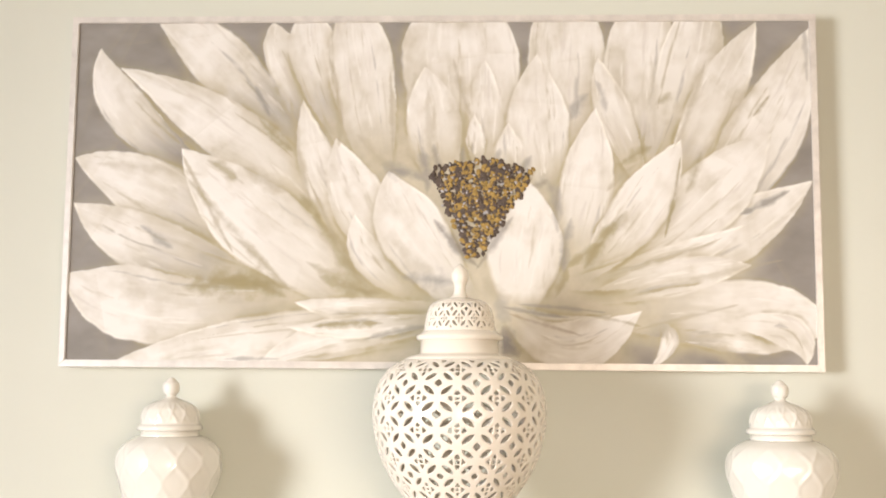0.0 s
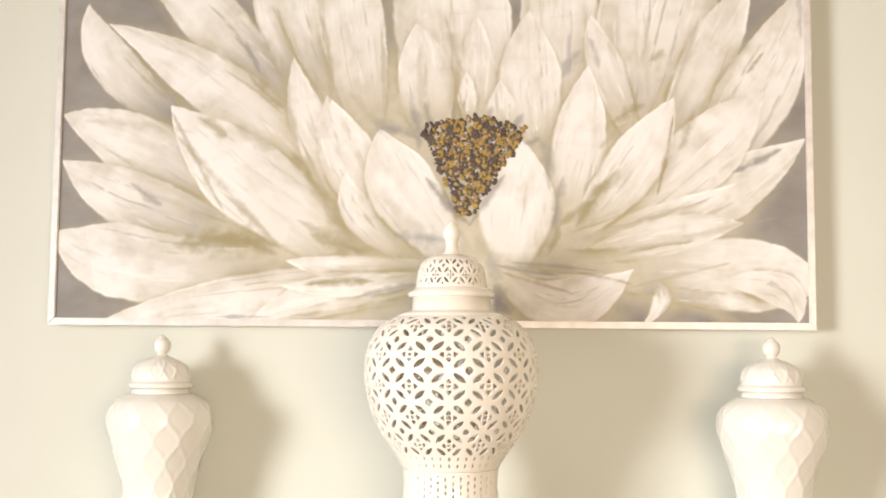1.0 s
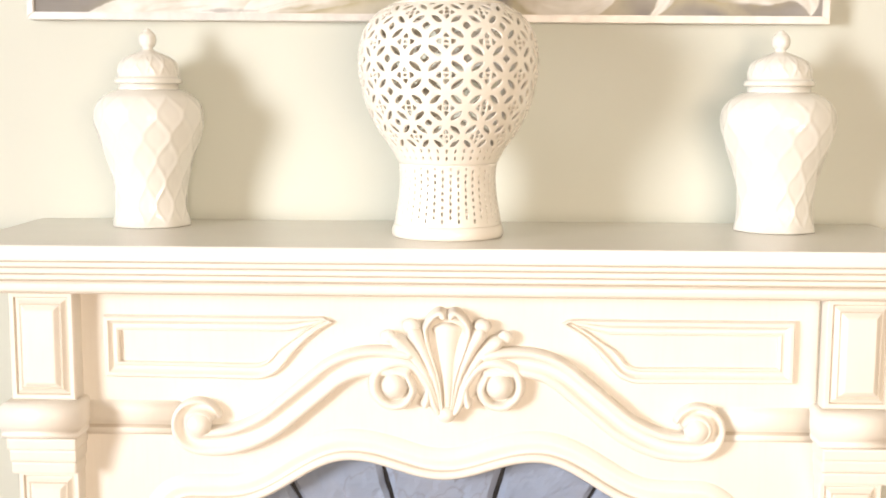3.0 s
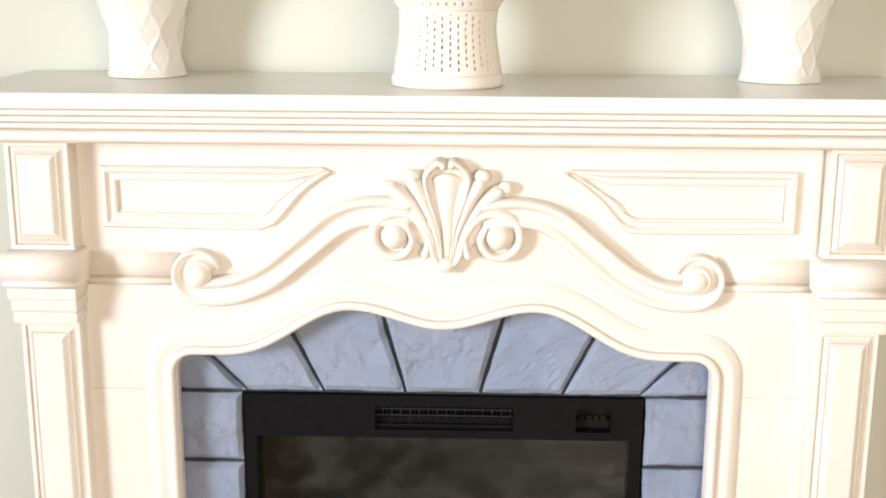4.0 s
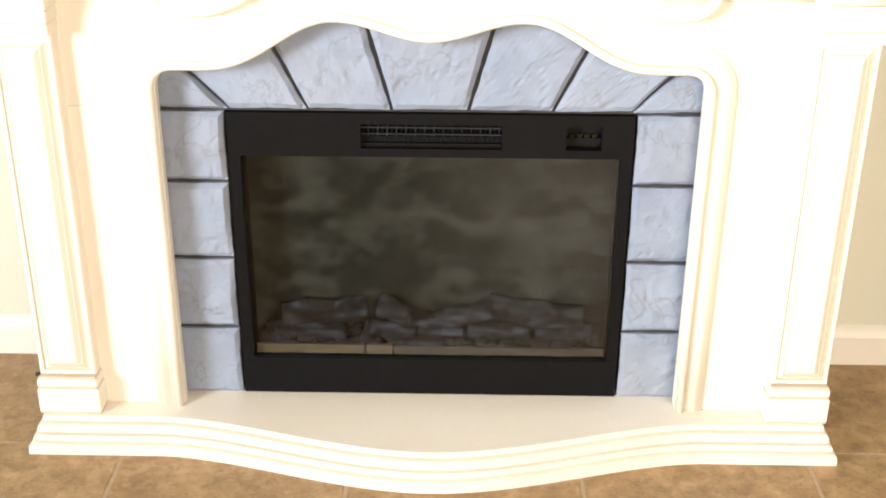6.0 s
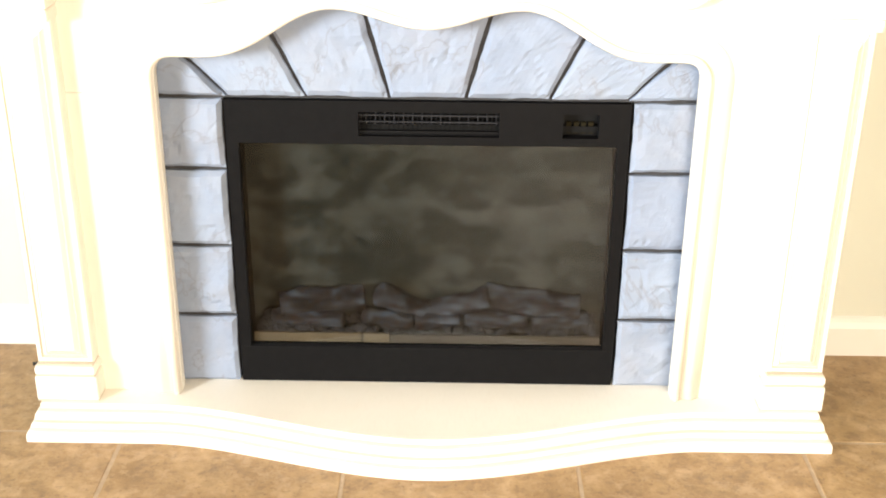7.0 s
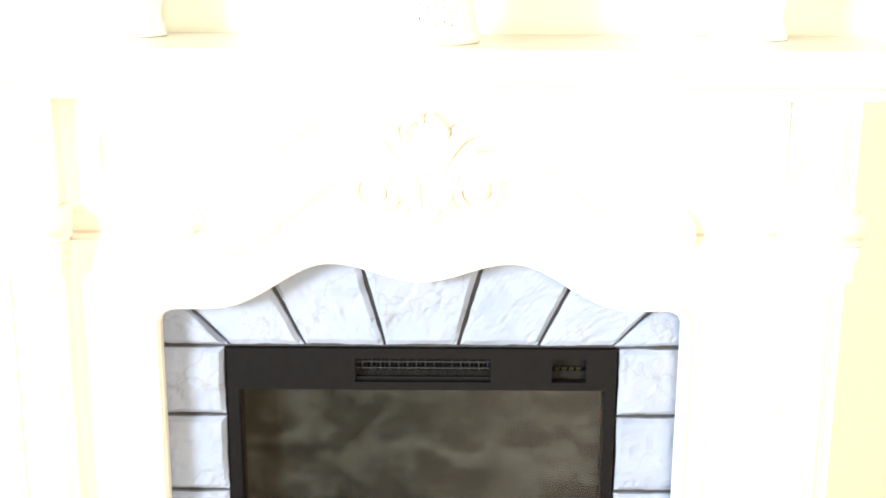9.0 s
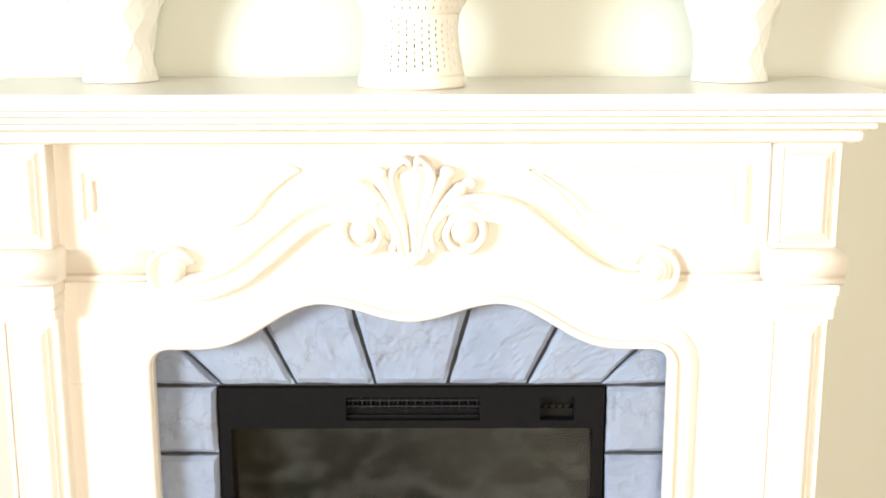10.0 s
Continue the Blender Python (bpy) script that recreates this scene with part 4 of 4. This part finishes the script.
        dim = np.clip(low + edge, 0, 0.85)[..., None]
        colour = colour * (1 - dim) + np.array(self.PAINTS["tan"]) * dim
        rim = np.clip(1 - np.abs(inside - 0.004) / 0.0035, 0, 1) * (np.sign(v) * shade < 0) * np.clip(t * 1.6 - 0.4, 0, 1) * np.clip(2.4 * streak - 0.6, 0, 1)
        colour = colour + rim[..., None] * np.array((0.12, 0.118, 0.095))
        soft = 0.0022 + 0.010 * np.clip(1 - t * 1.3, 0, 1)
        alpha = np.clip(inside / soft, 0, 1) * start * np.clip(0.86 + 0.5 * mass, 0, 1)
        self.lay(win, np.clip(colour, 0, 0.88), alpha)
        self.high[win] = self.high[win] * (1 - alpha) + alpha * (0.0004 + 0.0009 * rim + 0.0007 * (streak - 0.5))
        # dry strokes along the petal: olive out of the foot, white and grey over the body
        rng = np.random.RandomState(n)
        dry = self.cloud(t * length * 45, v * 260, n + 31, 2)
        for k in range(13):
            v0 = (rng.rand() - 0.5) * width * 0.9
            t0 = 0.1 + 0.25 * rng.rand() if k < 3 else 0.15 + 0.6 * rng.rand()
            t1 = 0.45 + 0.45 * rng.rand() if k < 3 else min(0.98, t0 + 0.15 + 0.3 * rng.rand())
            bell = np.clip((t - t0) / (t1 - t0), 0, 1)
            thick = (0.0020 + 0.0045 * rng.rand()) * np.sin(np.pi * bell) + 1e-5
            off = np.abs(v - v0 * np.sqrt(np.clip(half / (width / 2), 0.05, 1)) - 0.012 * (self.cloud(t * 4, t * 2, n + k, 2) - 0.5))
            line = np.clip(1.2 - off / thick, 0, 1) * np.clip(3.2 * dry - 1.0, 0, 1) * (alpha > 0.3)
            ink = self.PAINTS[("olive", "tan", "grey")[k]] if k < 3 else (w[2] * 1.04, w[2], w[0], (0.60, 0.565, 0.51))[k % 4]
            self.lay(win, np.array(ink), line * ((0.55 - 0.3 * tone) if k < 3 else 0.6))

    def wash(self, a, b, width, paint, strength):
        """A thin, dry stroke that lets what is below show."""
        self.count += 1
        a, b = np.array(a), np.array(b)
        a, b = a - 0.22 * (b - a), b + 0.22 * (b - a)
        win = self.window((a, b), width + 0.02)
        mid = ((a[0] + b[0]) / 2, (a[1] + b[1]) / 2)
        t, v, length = self.along(win, a, mid, b)
        x, z = self.x[win], self.z[win]
        end = np.clip(np.minimum(t, 1 - t) * length / (width * 0.8 + 0.004), 0, 1)
        rough = self.cloud(x * 60, z * 60, self.count, 3) - 0.5
        bell = np.sin(np.pi * np.clip(t, 0, 1)) ** 0.7
        bow = 0.35 * width * np.sin(3 * t + self.count)
        across = np.clip(1.1 - np.abs(v - bow) / (width * 0.75 * bell + 0.0005) + 1.5 * rough, 0, 1)
        self.lay(win, np.array(self.PAINTS[paint]) * (0.9 + 0.25 * rough[..., None]), np.clip(across * end**0.4 * strength, 0, 1))

    def ground(self):
        """Grey ground, beige under the flower."""
        tone = self.cloud(self.x * 12, self.z * 22, 1, 4)[..., None]
        self.rgb[:] = np.array((0.265, 0.246, 0.222)) + np.array((0.075, 0.073, 0.07)) * (tone - 0.5) * 2
        d = np.hypot((self.x - 0.05) / 0.56, (self.z + 0.10) / 0.30) + 0.35 * (self.cloud(self.x * 9, self.z * 9, 8) - 0.5)
        cover = np.clip((1.0 - d) / 0.18, 0, 1)
        beige = np.array((0.50, 0.455, 0.345)) * (0.78 + 0.4 * self.cloud(self.x * 30, self.z * 30, 2, 4)[..., None])
        self.rgb[:] = self.rgb * (1 - cover[..., None]) + beige * cover[..., None]

    def mesh(self, y):
        weave = self.cloud(self.x * 240, self.z * 240, 6, 2) - 0.5
        co = np.stack((self.x, y - self.high - 0.00012 * weave, self.z), -1).reshape(-1, 3)
        k = np.arange(self.nx * self.nz).reshape(self.nz, self.nx)
        quads = np.stack((k[:-1, :-1], k[:-1, 1:], k[1:, 1:], k[1:, :-1]), -1).reshape(-1, 4)
        me = bpy.data.meshes.new("painted_flower")
        me.vertices.add(len(co))
        me.vertices.foreach_set("co", co.ravel())
        me.loops.add(quads.size)
        me.loops.foreach_set("vertex_index", quads.ravel())
        me.polygons.add(len(quads))
        me.polygons.foreach_set("loop_start", np.arange(0, quads.size, 4))
        me.polygons.foreach_set("use_smooth", np.ones(len(quads), dtype=bool))
        me.update(calc_edges=True)
        paint = me.color_attributes.new("paint", "FLOAT_COLOR", "POINT")
        paint.data.foreach_set("color", np.concatenate((self.rgb, np.ones((self.nz, self.nx, 1))), -1).ravel())
        return me


def flower(canvas):
    petal, wash = canvas.petal, canvas.wash
    canvas.ground()
    # back row
    petal((-0.224, 0.032), (-0.39, 0.226), (-0.547, 0.357), 0.111, 0.55, 1, 0, 0.3)
    petal((-0.193, 0.048), (-0.277, 0.218), (-0.309, 0.315), 0.074, 0.6, 1, 0, 0.3)
    petal((-0.141, 0.037), (-0.224, 0.228), (-0.236, 0.349), 0.095, 0.62, 1, 0, 0.3)
    petal((-0.11, 0.016), (-0.138, 0.196), (-0.166, 0.384), 0.126, 0.6, 1, 0.2, 0.25)
    petal((0.045, 0.007), (0.039, 0.206), (0.037, 0.421), 0.221, 0.6, 1, 0.1, 0.2)
    petal((0.219, 0.038), (0.23, 0.205), (0.231, 0.43), 0.144, 0.65, -1, 0, 0.2)
    petal((0.351, 0.018), (0.364, 0.195), (0.387, 0.419), 0.139, 0.6, -1, 0, 0.25)
    petal((0.382, 0.007), (0.446, 0.195), (0.492, 0.396), 0.118, 0.62, -1, 0, 0.25)
    petal((0.412, -0.034), (0.498, 0.153), (0.579, 0.312), 0.095, 0.55, 1, 0, 0.25)
    petal((0.441, -0.095), (0.581, 0.09), (0.68, 0.308), 0.139, 0.52, 1, 0.1, 0.3)
    # side rows
    petal((-0.411, 0.016), (-0.57, 0.138), (-0.631, 0.266), 0.091, 0.55, -1, 0.1, 0.3)
    petal((-0.19, -0.077), (-0.371, 0.095), (-0.595, 0.229), 0.122, 0.45, -1, 0.1, 0.25)
    petal((-0.302, -0.139), (-0.514, -0.01), (-0.674, 0.059), 0.126, 0.5, -1, 0.1, 0.3)
    petal((-0.312, -0.175), (-0.526, -0.104), (-0.673, -0.024), 0.115, 0.5, -1, 0, 0.35)
    petal((-0.178, -0.206), (-0.486, -0.221), (-0.684, -0.156), 0.138, 0.66, -1, 0.1, 0.3)
    petal((0.006, -0.255), (-0.299, -0.272), (-0.591, -0.317), 0.095, 0.45, -1, 0, 0.2)
    petal((0.016, -0.245), (-0.177, -0.262), (-0.329, -0.323), 0.072, 0.4, 1, 0, 0.3)
    petal((0.259, -0.168), (0.471, -0.106), (0.674, 0.018), 0.115, 0.62, -1, 0, 0.3)
    petal((0.31, -0.158), (0.463, -0.034), (0.602, 0.106), 0.124, 0.6, 1, 0.2, 0.3)
    petal((0.229, -0.173), (0.401, -0.136), (0.558, -0.06), 0.064, 0.5, -1, 0, 0.3)
    petal((0.269, -0.198), (0.43, -0.157), (0.561, -0.136), 0.072, 0.5, 1, 0, 0.3)
    petal((0.309, -0.229), (0.529, -0.227), (0.707, -0.245), 0.134, 0.62, -1, 0.2, 0.3)
    petal((0.529, -0.242), (0.627, -0.257), (0.654, -0.314), 0.064, 0.5, -1, 0.1, 0.4)
    # middle row
    petal((-0.096, -0.21), (-0.319, -0.067), (-0.474, 0.077), 0.155, 0.52, -1, 0.7, 0.2)
    petal((-0.117, -0.149), (-0.208, 0.017), (-0.25, 0.168), 0.078, 0.5, 1, 0.1, 0.25)
    petal((-0.056, -0.17), (-0.139, -0.036), (-0.188, 0.096), 0.107, 0.55, 1, 0.3, 0.25)
    petal((-0.035, -0.2), (-0.122, -0.129), (-0.151, -0.044), 0.064, 0.55, 1, 0.3, 0.3)
    petal((0.371, 0.007), (0.317, 0.142), (0.29, 0.247), 0.068, 0.5, 1, 0, 0.3)
    petal((0.01, -0.009), (-0.009, 0.121), (-0.027, 0.231), 0.107, 0.5, -1, 0, 0.3)
    petal((0.088, 0.027), (0.084, 0.143), (0.084, 0.244), 0.070, 0.5, 1, 0, 0.3)
    petal((0.194, -0.035), (0.181, 0.111), (0.179, 0.252), 0.115, 0.55, 1, 0.3, 0.25)
    petal((0.07, 0.038), (0.067, 0.09), (0.065, 0.143), 0.037, 0.5, 1, 0, 0.4)
    petal((0.132, 0.022), (0.129, 0.069), (0.127, 0.124), 0.058, 0.5, 1, 0, 0.4)
    petal((0.229, -0.168), (0.266, -0.004), (0.286, 0.152), 0.101, 0.55, 1, 0.4, 0.25)
    petal((0.259, -0.158), (0.356, -0.044), (0.44, 0.094), 0.101, 0.58, -1, 0.5, 0.25)
    # low front
    petal((0.026, -0.209), (-0.137, -0.219), (-0.26, -0.206), 0.049, 0.55, -1, 0.2, 0.35)
    petal((0.016, -0.229), (-0.136, -0.251), (-0.279, -0.25), 0.045, 0.5, -1, 0, 0.35)
    petal((0.128, -0.204), (0.218, -0.244), (0.314, -0.225), 0.041, 0.5, 1, 0.1, 0.3)
    petal((0.128, -0.221), (0.233, -0.281), (0.365, -0.219), 0.093, 0.62, -1, 0.3, 0.15)
    petal((0.397, -0.242), (0.414, -0.274), (0.378, -0.32), 0.035, 0.45, 1, 0.3, 0.3)
    petal((0.062, -0.214), (-0.041, -0.087), (-0.091, 0.035), 0.128, 0.58, 1, 0.8, 0.12)
    petal((0.143, -0.229), (0.156, -0.107), (0.168, 0.013), 0.144, 0.55, -1, 0.8, 0.12)
    # washes of thin paint between the petals
    wash((-0.436, -0.171), (-0.301, -0.185), 0.0371, "olive", 0.8)
    wash((-0.374, -0.171), (-0.291, -0.193), 0.0206, "olive", 0.8)
    wash((-0.417, 0.045), (-0.364, 0.018), 0.0144, "olive", 0.7)
    wash((-0.349, 0.031), (-0.286, 0.006), 0.0185, "tan", 0.6)
    wash((-0.21, 0.127), (-0.194, 0.106), 0.0124, "tan", 0.5)
    wash((-0.32, 0.127), (-0.277, 0.078), 0.0165, "olive", 0.75)
    wash((-0.334, 0.186), (-0.318, 0.143), 0.0082, "grey", 0.8)
    wash((-0.248, -0.015), (-0.221, -0.056), 0.0165, "olive", 0.7)
    wash((-0.221, -0.067), (-0.158, -0.139), 0.0185, "olive", 0.6)
    wash((-0.538, -0.076), (-0.49, -0.101), 0.0124, "grey", 0.7)
    wash((-0.199, -0.165), (-0.117, -0.182), 0.0206, "olive", 0.7)
    wash((-0.179, -0.118), (-0.137, -0.17), 0.0185, "olive", 0.5)
    wash((-0.051, -0.154), (0.016, -0.174), 0.0247, "grey", 0.7)
    wash((-0.208, -0.248), (-0.116, -0.247), 0.0134, "olive", 0.85)
    wash((-0.116, -0.271), (-0.034, -0.251), 0.0093, "grey", 0.6)
    wash((-0.37, -0.311), (-0.299, -0.307), 0.0062, "grey", 0.7)
    wash((-0.222, -0.015), (-0.179, -0.098), 0.0093, "tan", 0.7)
    wash((-0.095, 0.048), (-0.053, 0.037), 0.0227, "grey", 0.6)
    wash((-0.043, 0.074), (-0.017, 0.027), 0.0350, "tan", 0.6)
    wash((0.24, 0.137), (0.271, 0.168), 0.0206, "grey", 0.7)
    wash((0.287, 0.195), (0.302, 0.152), 0.0093, "grey", 0.5)
    wash((0.341, 0.049), (0.377, 0.078), 0.0144, "olive", 0.7)
    wash((0.399, 0.158), (0.415, 0.179), 0.0124, "olive", 0.6)
    wash((0.412, -0.065), (0.433, 0.038), 0.0072, "olive", 0.8)
    wash((0.447, 0.007), (0.474, 0.059), 0.0165, "olive", 0.6)
    wash((0.27, -0.127), (0.326, -0.061), 0.0165, "olive", 0.75)
    wash((0.229, -0.137), (0.24, -0.066), 0.0165, "grey", 0.7)
    wash((0.219, -0.066), (0.215, -0.004), 0.0124, "grey", 0.5)
    wash((0.198, 0.007), (0.225, -0.035), 0.0165, "grey", 0.5)
    wash((0.29, -0.086), (0.331, -0.045), 0.0206, "olive", 0.5)
    wash((0.553, -0.036), (0.619, -0.008), 0.0103, "grey", 0.9)
    wash((0.572, 0.142), (0.598, 0.168), 0.0072, "olive", 0.8)
    wash((-0.184, 0.143), (-0.185, 0.09), 0.0093, "tan", 0.7)
    wash((-0.201, 0.228), (-0.179, 0.132), 0.0082, "tan", 0.6)
    wash((-0.091, 0.195), (-0.082, 0.079), 0.0072, "tan", 0.6)
    wash((0.029, 0.228), (0.055, 0.153), 0.0103, "tan", 0.6)
    wash((0.133, -0.214), (0.218, -0.229), 0.0062, "grey", 0.8)
    wash((0.148, -0.229), (0.238, -0.259), 0.0062, "umber", 0.5)
    wash((0.168, -0.209), (0.279, -0.221), 0.0052, "grey", 0.7)
    wash((0.279, -0.229), (0.349, -0.243), 0.0062, "olive", 0.6)
    wash((0.379, -0.248), (0.509, -0.212), 0.0062, "tan", 0.6)
    wash((0.107, -0.199), (0.133, -0.229), 0.0227, "grey", 0.6)
    wash((0.123, -0.254), (0.143, -0.295), 0.0309, "dark", 1.0)
    wash((0.351, 0.038), (0.31, 0.006), 0.0093, "tan", 0.5)
    wash((-0.601, 0.048), (-0.464, 0.026), 0.0165, "tan", 0.35)
    wash((-0.559, -0.202), (-0.455, -0.212), 0.0412, "tan", 0.3)
    wash((-0.365, -0.099), (-0.281, -0.17), 0.0124, "tan", 0.6)
    wash((-0.459, 0.037), (-0.386, -0.089), 0.0082, "tan", 0.7)
    wash((-0.018, 0.163), (-0.007, 0.058), 0.0144, "tan", 0.4)
    wash((0.526, 0.142), (0.568, 0.184), 0.0124, "tan", 0.4)
    wash((0.33, -0.148), (0.471, -0.106), 0.0082, "tan", 0.5)
    wash((0.41, -0.177), (0.581, -0.136), 0.0093, "tan", 0.4)
    wash((0.662, 0.289), (0.668, 0.215), 0.0082, "grey", 0.5)
    wash((0.493, -0.292), (0.547, -0.302), 0.0268, "tan", 0.6)
    wash((0.087, -0.168), (0.128, -0.189), 0.0247, "tan", 0.5)
    wash((-0.025, 0.006), (-0.03, 0.071), 0.0165, "grey", 0.75)
    wash((-0.002, 0.037), (-0.005, 0.077), 0.0103, "dark", 0.5)
    wash((0.045, 0.048), (0.047, 0.075), 0.0082, "grey", 0.6)
    wash((0.106, 0.043), (0.11, 0.071), 0.0093, "grey", 0.6)
    wash((0.152, 0.027), (0.163, 0.059), 0.0124, "grey", 0.7)
    wash((0.173, 0.007), (0.193, 0.019), 0.0103, "dark", 0.5)
    wash((0.005, -0.066), (0.062, -0.129), 0.0144, "dark", 0.7)
    wash((0.128, -0.066), (0.077, -0.129), 0.0124, "dark", 0.6)
    wash((-0.079, 0.037), (-0.032, 0.016), 0.0144, "grey", 0.7)
    wash((0.229, -0.148), (0.214, -0.188), 0.0124, "olive", 0.6)
    wash((0.244, -0.137), (0.29, -0.097), 0.0124, "olive", 0.7)
    wash((-0.142, 0.09), (-0.089, 0.048), 0.0144, "tan", 0.5)
    wash((-0.268, 0.143), (-0.239, 0.006), 0.0124, "tan", 0.6)
    wash((-0.442, 0.005), (-0.313, -0.139), 0.0124, "olive", 0.45)
    wash((-0.22, -0.139), (-0.137, -0.19), 0.0144, "olive", 0.5)
    wash((0.477, 0.216), (0.434, 0.101), 0.0103, "tan", 0.5)
    wash((0.385, 0.227), (0.393, 0.111), 0.0103, "tan", 0.3)
    wash((-0.077, -0.108), (-0.015, -0.139), 0.0268, "tan", 0.4)


def painting():
    p = empty("painting", "large painting of a white flower on grey, thin silver frame", "painting", loc=(PX, YW, PZ))
    p.rotation_euler = (0, radians(0.17), 0)
    part("canvas", box(-PW + 0.008, PW - 0.008, -0.038, -0.002, -PH + 0.008, PH - 0.008), CANVAS, p, "grey painted canvas")
    sheet = Canvas(PW - 0.0105, PH - 0.0105, 820, 386)
    flower(sheet)
    face = new("painted_flower", sheet.mesh(-0.0395))
    face.data.materials.append(PETAL)
    face.parent = p
    face["label"] = "white and cream brushed petals on grey"
    # dabs of thick paint in the flower's heart
    rng = random.Random(11)
    for name, mat, num, rad in (("flower_heart", UMBER, 380, 0.0062), ("gold_impasto", GOLD, 270, 0.0046), ("grey_impasto", SILVER, 55, 0.0028), ("dark_impasto", UMBER, 170, 0.0030)):
        bm = bmesh.new()
        made = 0
        while made < num:
            x, z = rng.uniform(-0.03, 0.18), rng.uniform(-0.125, 0.060)
            t = (z + 0.130) / 0.165
            mid, half = 0.067 + 0.009 * t, 0.006 + 0.090 * min(1.0, t) ** 1.05
            top = 0.052 - 2.2 * (x - 0.076) ** 2
            if abs(x - mid) > half + rng.uniform(-0.004, 0.007) or z > top + rng.uniform(-0.004, 0.008):
                continue
            r = rad * rng.uniform(0.6, 1.25)
            bmesh.ops.create_icosphere(bm, subdivisions=1, radius=1, matrix=Matrix.LocRotScale((x, -0.0406 - (0.0 if rad > 0.006 else 0.0011 if mat == GOLD else 0.0018), z), Euler((0, rng.random() * 6, 0)), (r * 1.25, 0.0016, r * 0.8)))
            made += 1
        part(name, bm, mat, p)["kind"] = "stuff"
    # frame
    d0, d1, w = -0.0445, -0.001, 0.0125
    for name, pts in (("frame_rail", [(-PW, -PH), (PW, -PH), (PW - w, -PH + w), (-PW + w, -PH + w)]), ("frame_rail", [(-PW, PH), (-PW + w, PH - w), (PW - w, PH - w), (PW, PH)]),
                      ("frame_stile", [(-PW, -PH), (-PW + w, -PH + w), (-PW + w, PH - w), (-PW, PH)]), ("frame_stile", [(PW, -PH), (PW, PH), (PW - w, PH - w), (PW - w, -PH + w)])):
        part(name, plate(pts, d0, d1, 0.0015), FRAME, p, "champagne-silver wooden frame bar")
    return p


painting()

# ---------------------------------------------------------------- cord beside the mantel


def cord():
    bm = bmesh.new()
    path = spline([(-0.668, 0.222, 0.13), (-0.672, 0.216, 0.08), (-0.676, 0.21, 0.02), (-0.690, 0.195, 0.0045), (-0.732, 0.165, 0.0045), (-0.763, 0.150, 0.0045)], 6)
    rings = []
    for i, p in enumerate(path):
        d = (path[min(i + 1, len(path) - 1)] - path[max(i - 1, 0)]).normalized()
        a = d.orthogonal().normalized()
        b = d.cross(a)
        rings.append([bm.verts.new(p + (a * math.cos(k * math.pi / 4) + b * math.sin(k * math.pi / 4)) * 0.0035) for k in range(8)])
    for r, s in zip(rings, rings[1:]):
        for k in range(8):
            bm.faces.new((r[k], r[(k + 1) % 8], s[(k + 1) % 8], s[k]))
    ob = link_mesh("power_cord", bm, RUBBER, True)
    tagged(ob, "black power cord running down behind the mantel to the floor", "power cord")


cord()

# ---------------------------------------------------------------- tiled floor


def floor():
    f = link_mesh("floor", box(X0 - H, X1 + H, Y0 - H, YW + H, -0.12, -0.0012), GROUT)
    tagged(f, "brown and beige stone tile floor with pale grout", "floor", kind="structure")
    size, gap = 0.393, 0.006
    meshes = {}
    nx, ny = int((X1 - X0) / size) + 3, int((YW - Y0) / size) + 3
    for j in range(ny):
        for i in range(nx):
            x0, y1 = 0.655 + (i - 11) * size, -0.078 + size - j * size
            a, b = max(X0, x0), min(X1, x0 + size - gap)
            c, d = max(Y0, y1 - size + gap), min(YW, y1)
            if b - a < 0.02 or d - c < 0.02:
                continue
            key = (round(b - a, 3), round(d - c, 3))
            if key not in meshes:
                ob = part("tile", box(-key[0] / 2, key[0] / 2, -key[1] / 2, key[1] / 2, -0.006, 0.0, 0.0015, seg=1), TILE, f)
                meshes[key] = ob.data
            else:
                ob = new("tile", meshes[key])
                ob.parent = f
            ob.location = ((a + b) / 2, (c + d) / 2, 0)


floor()
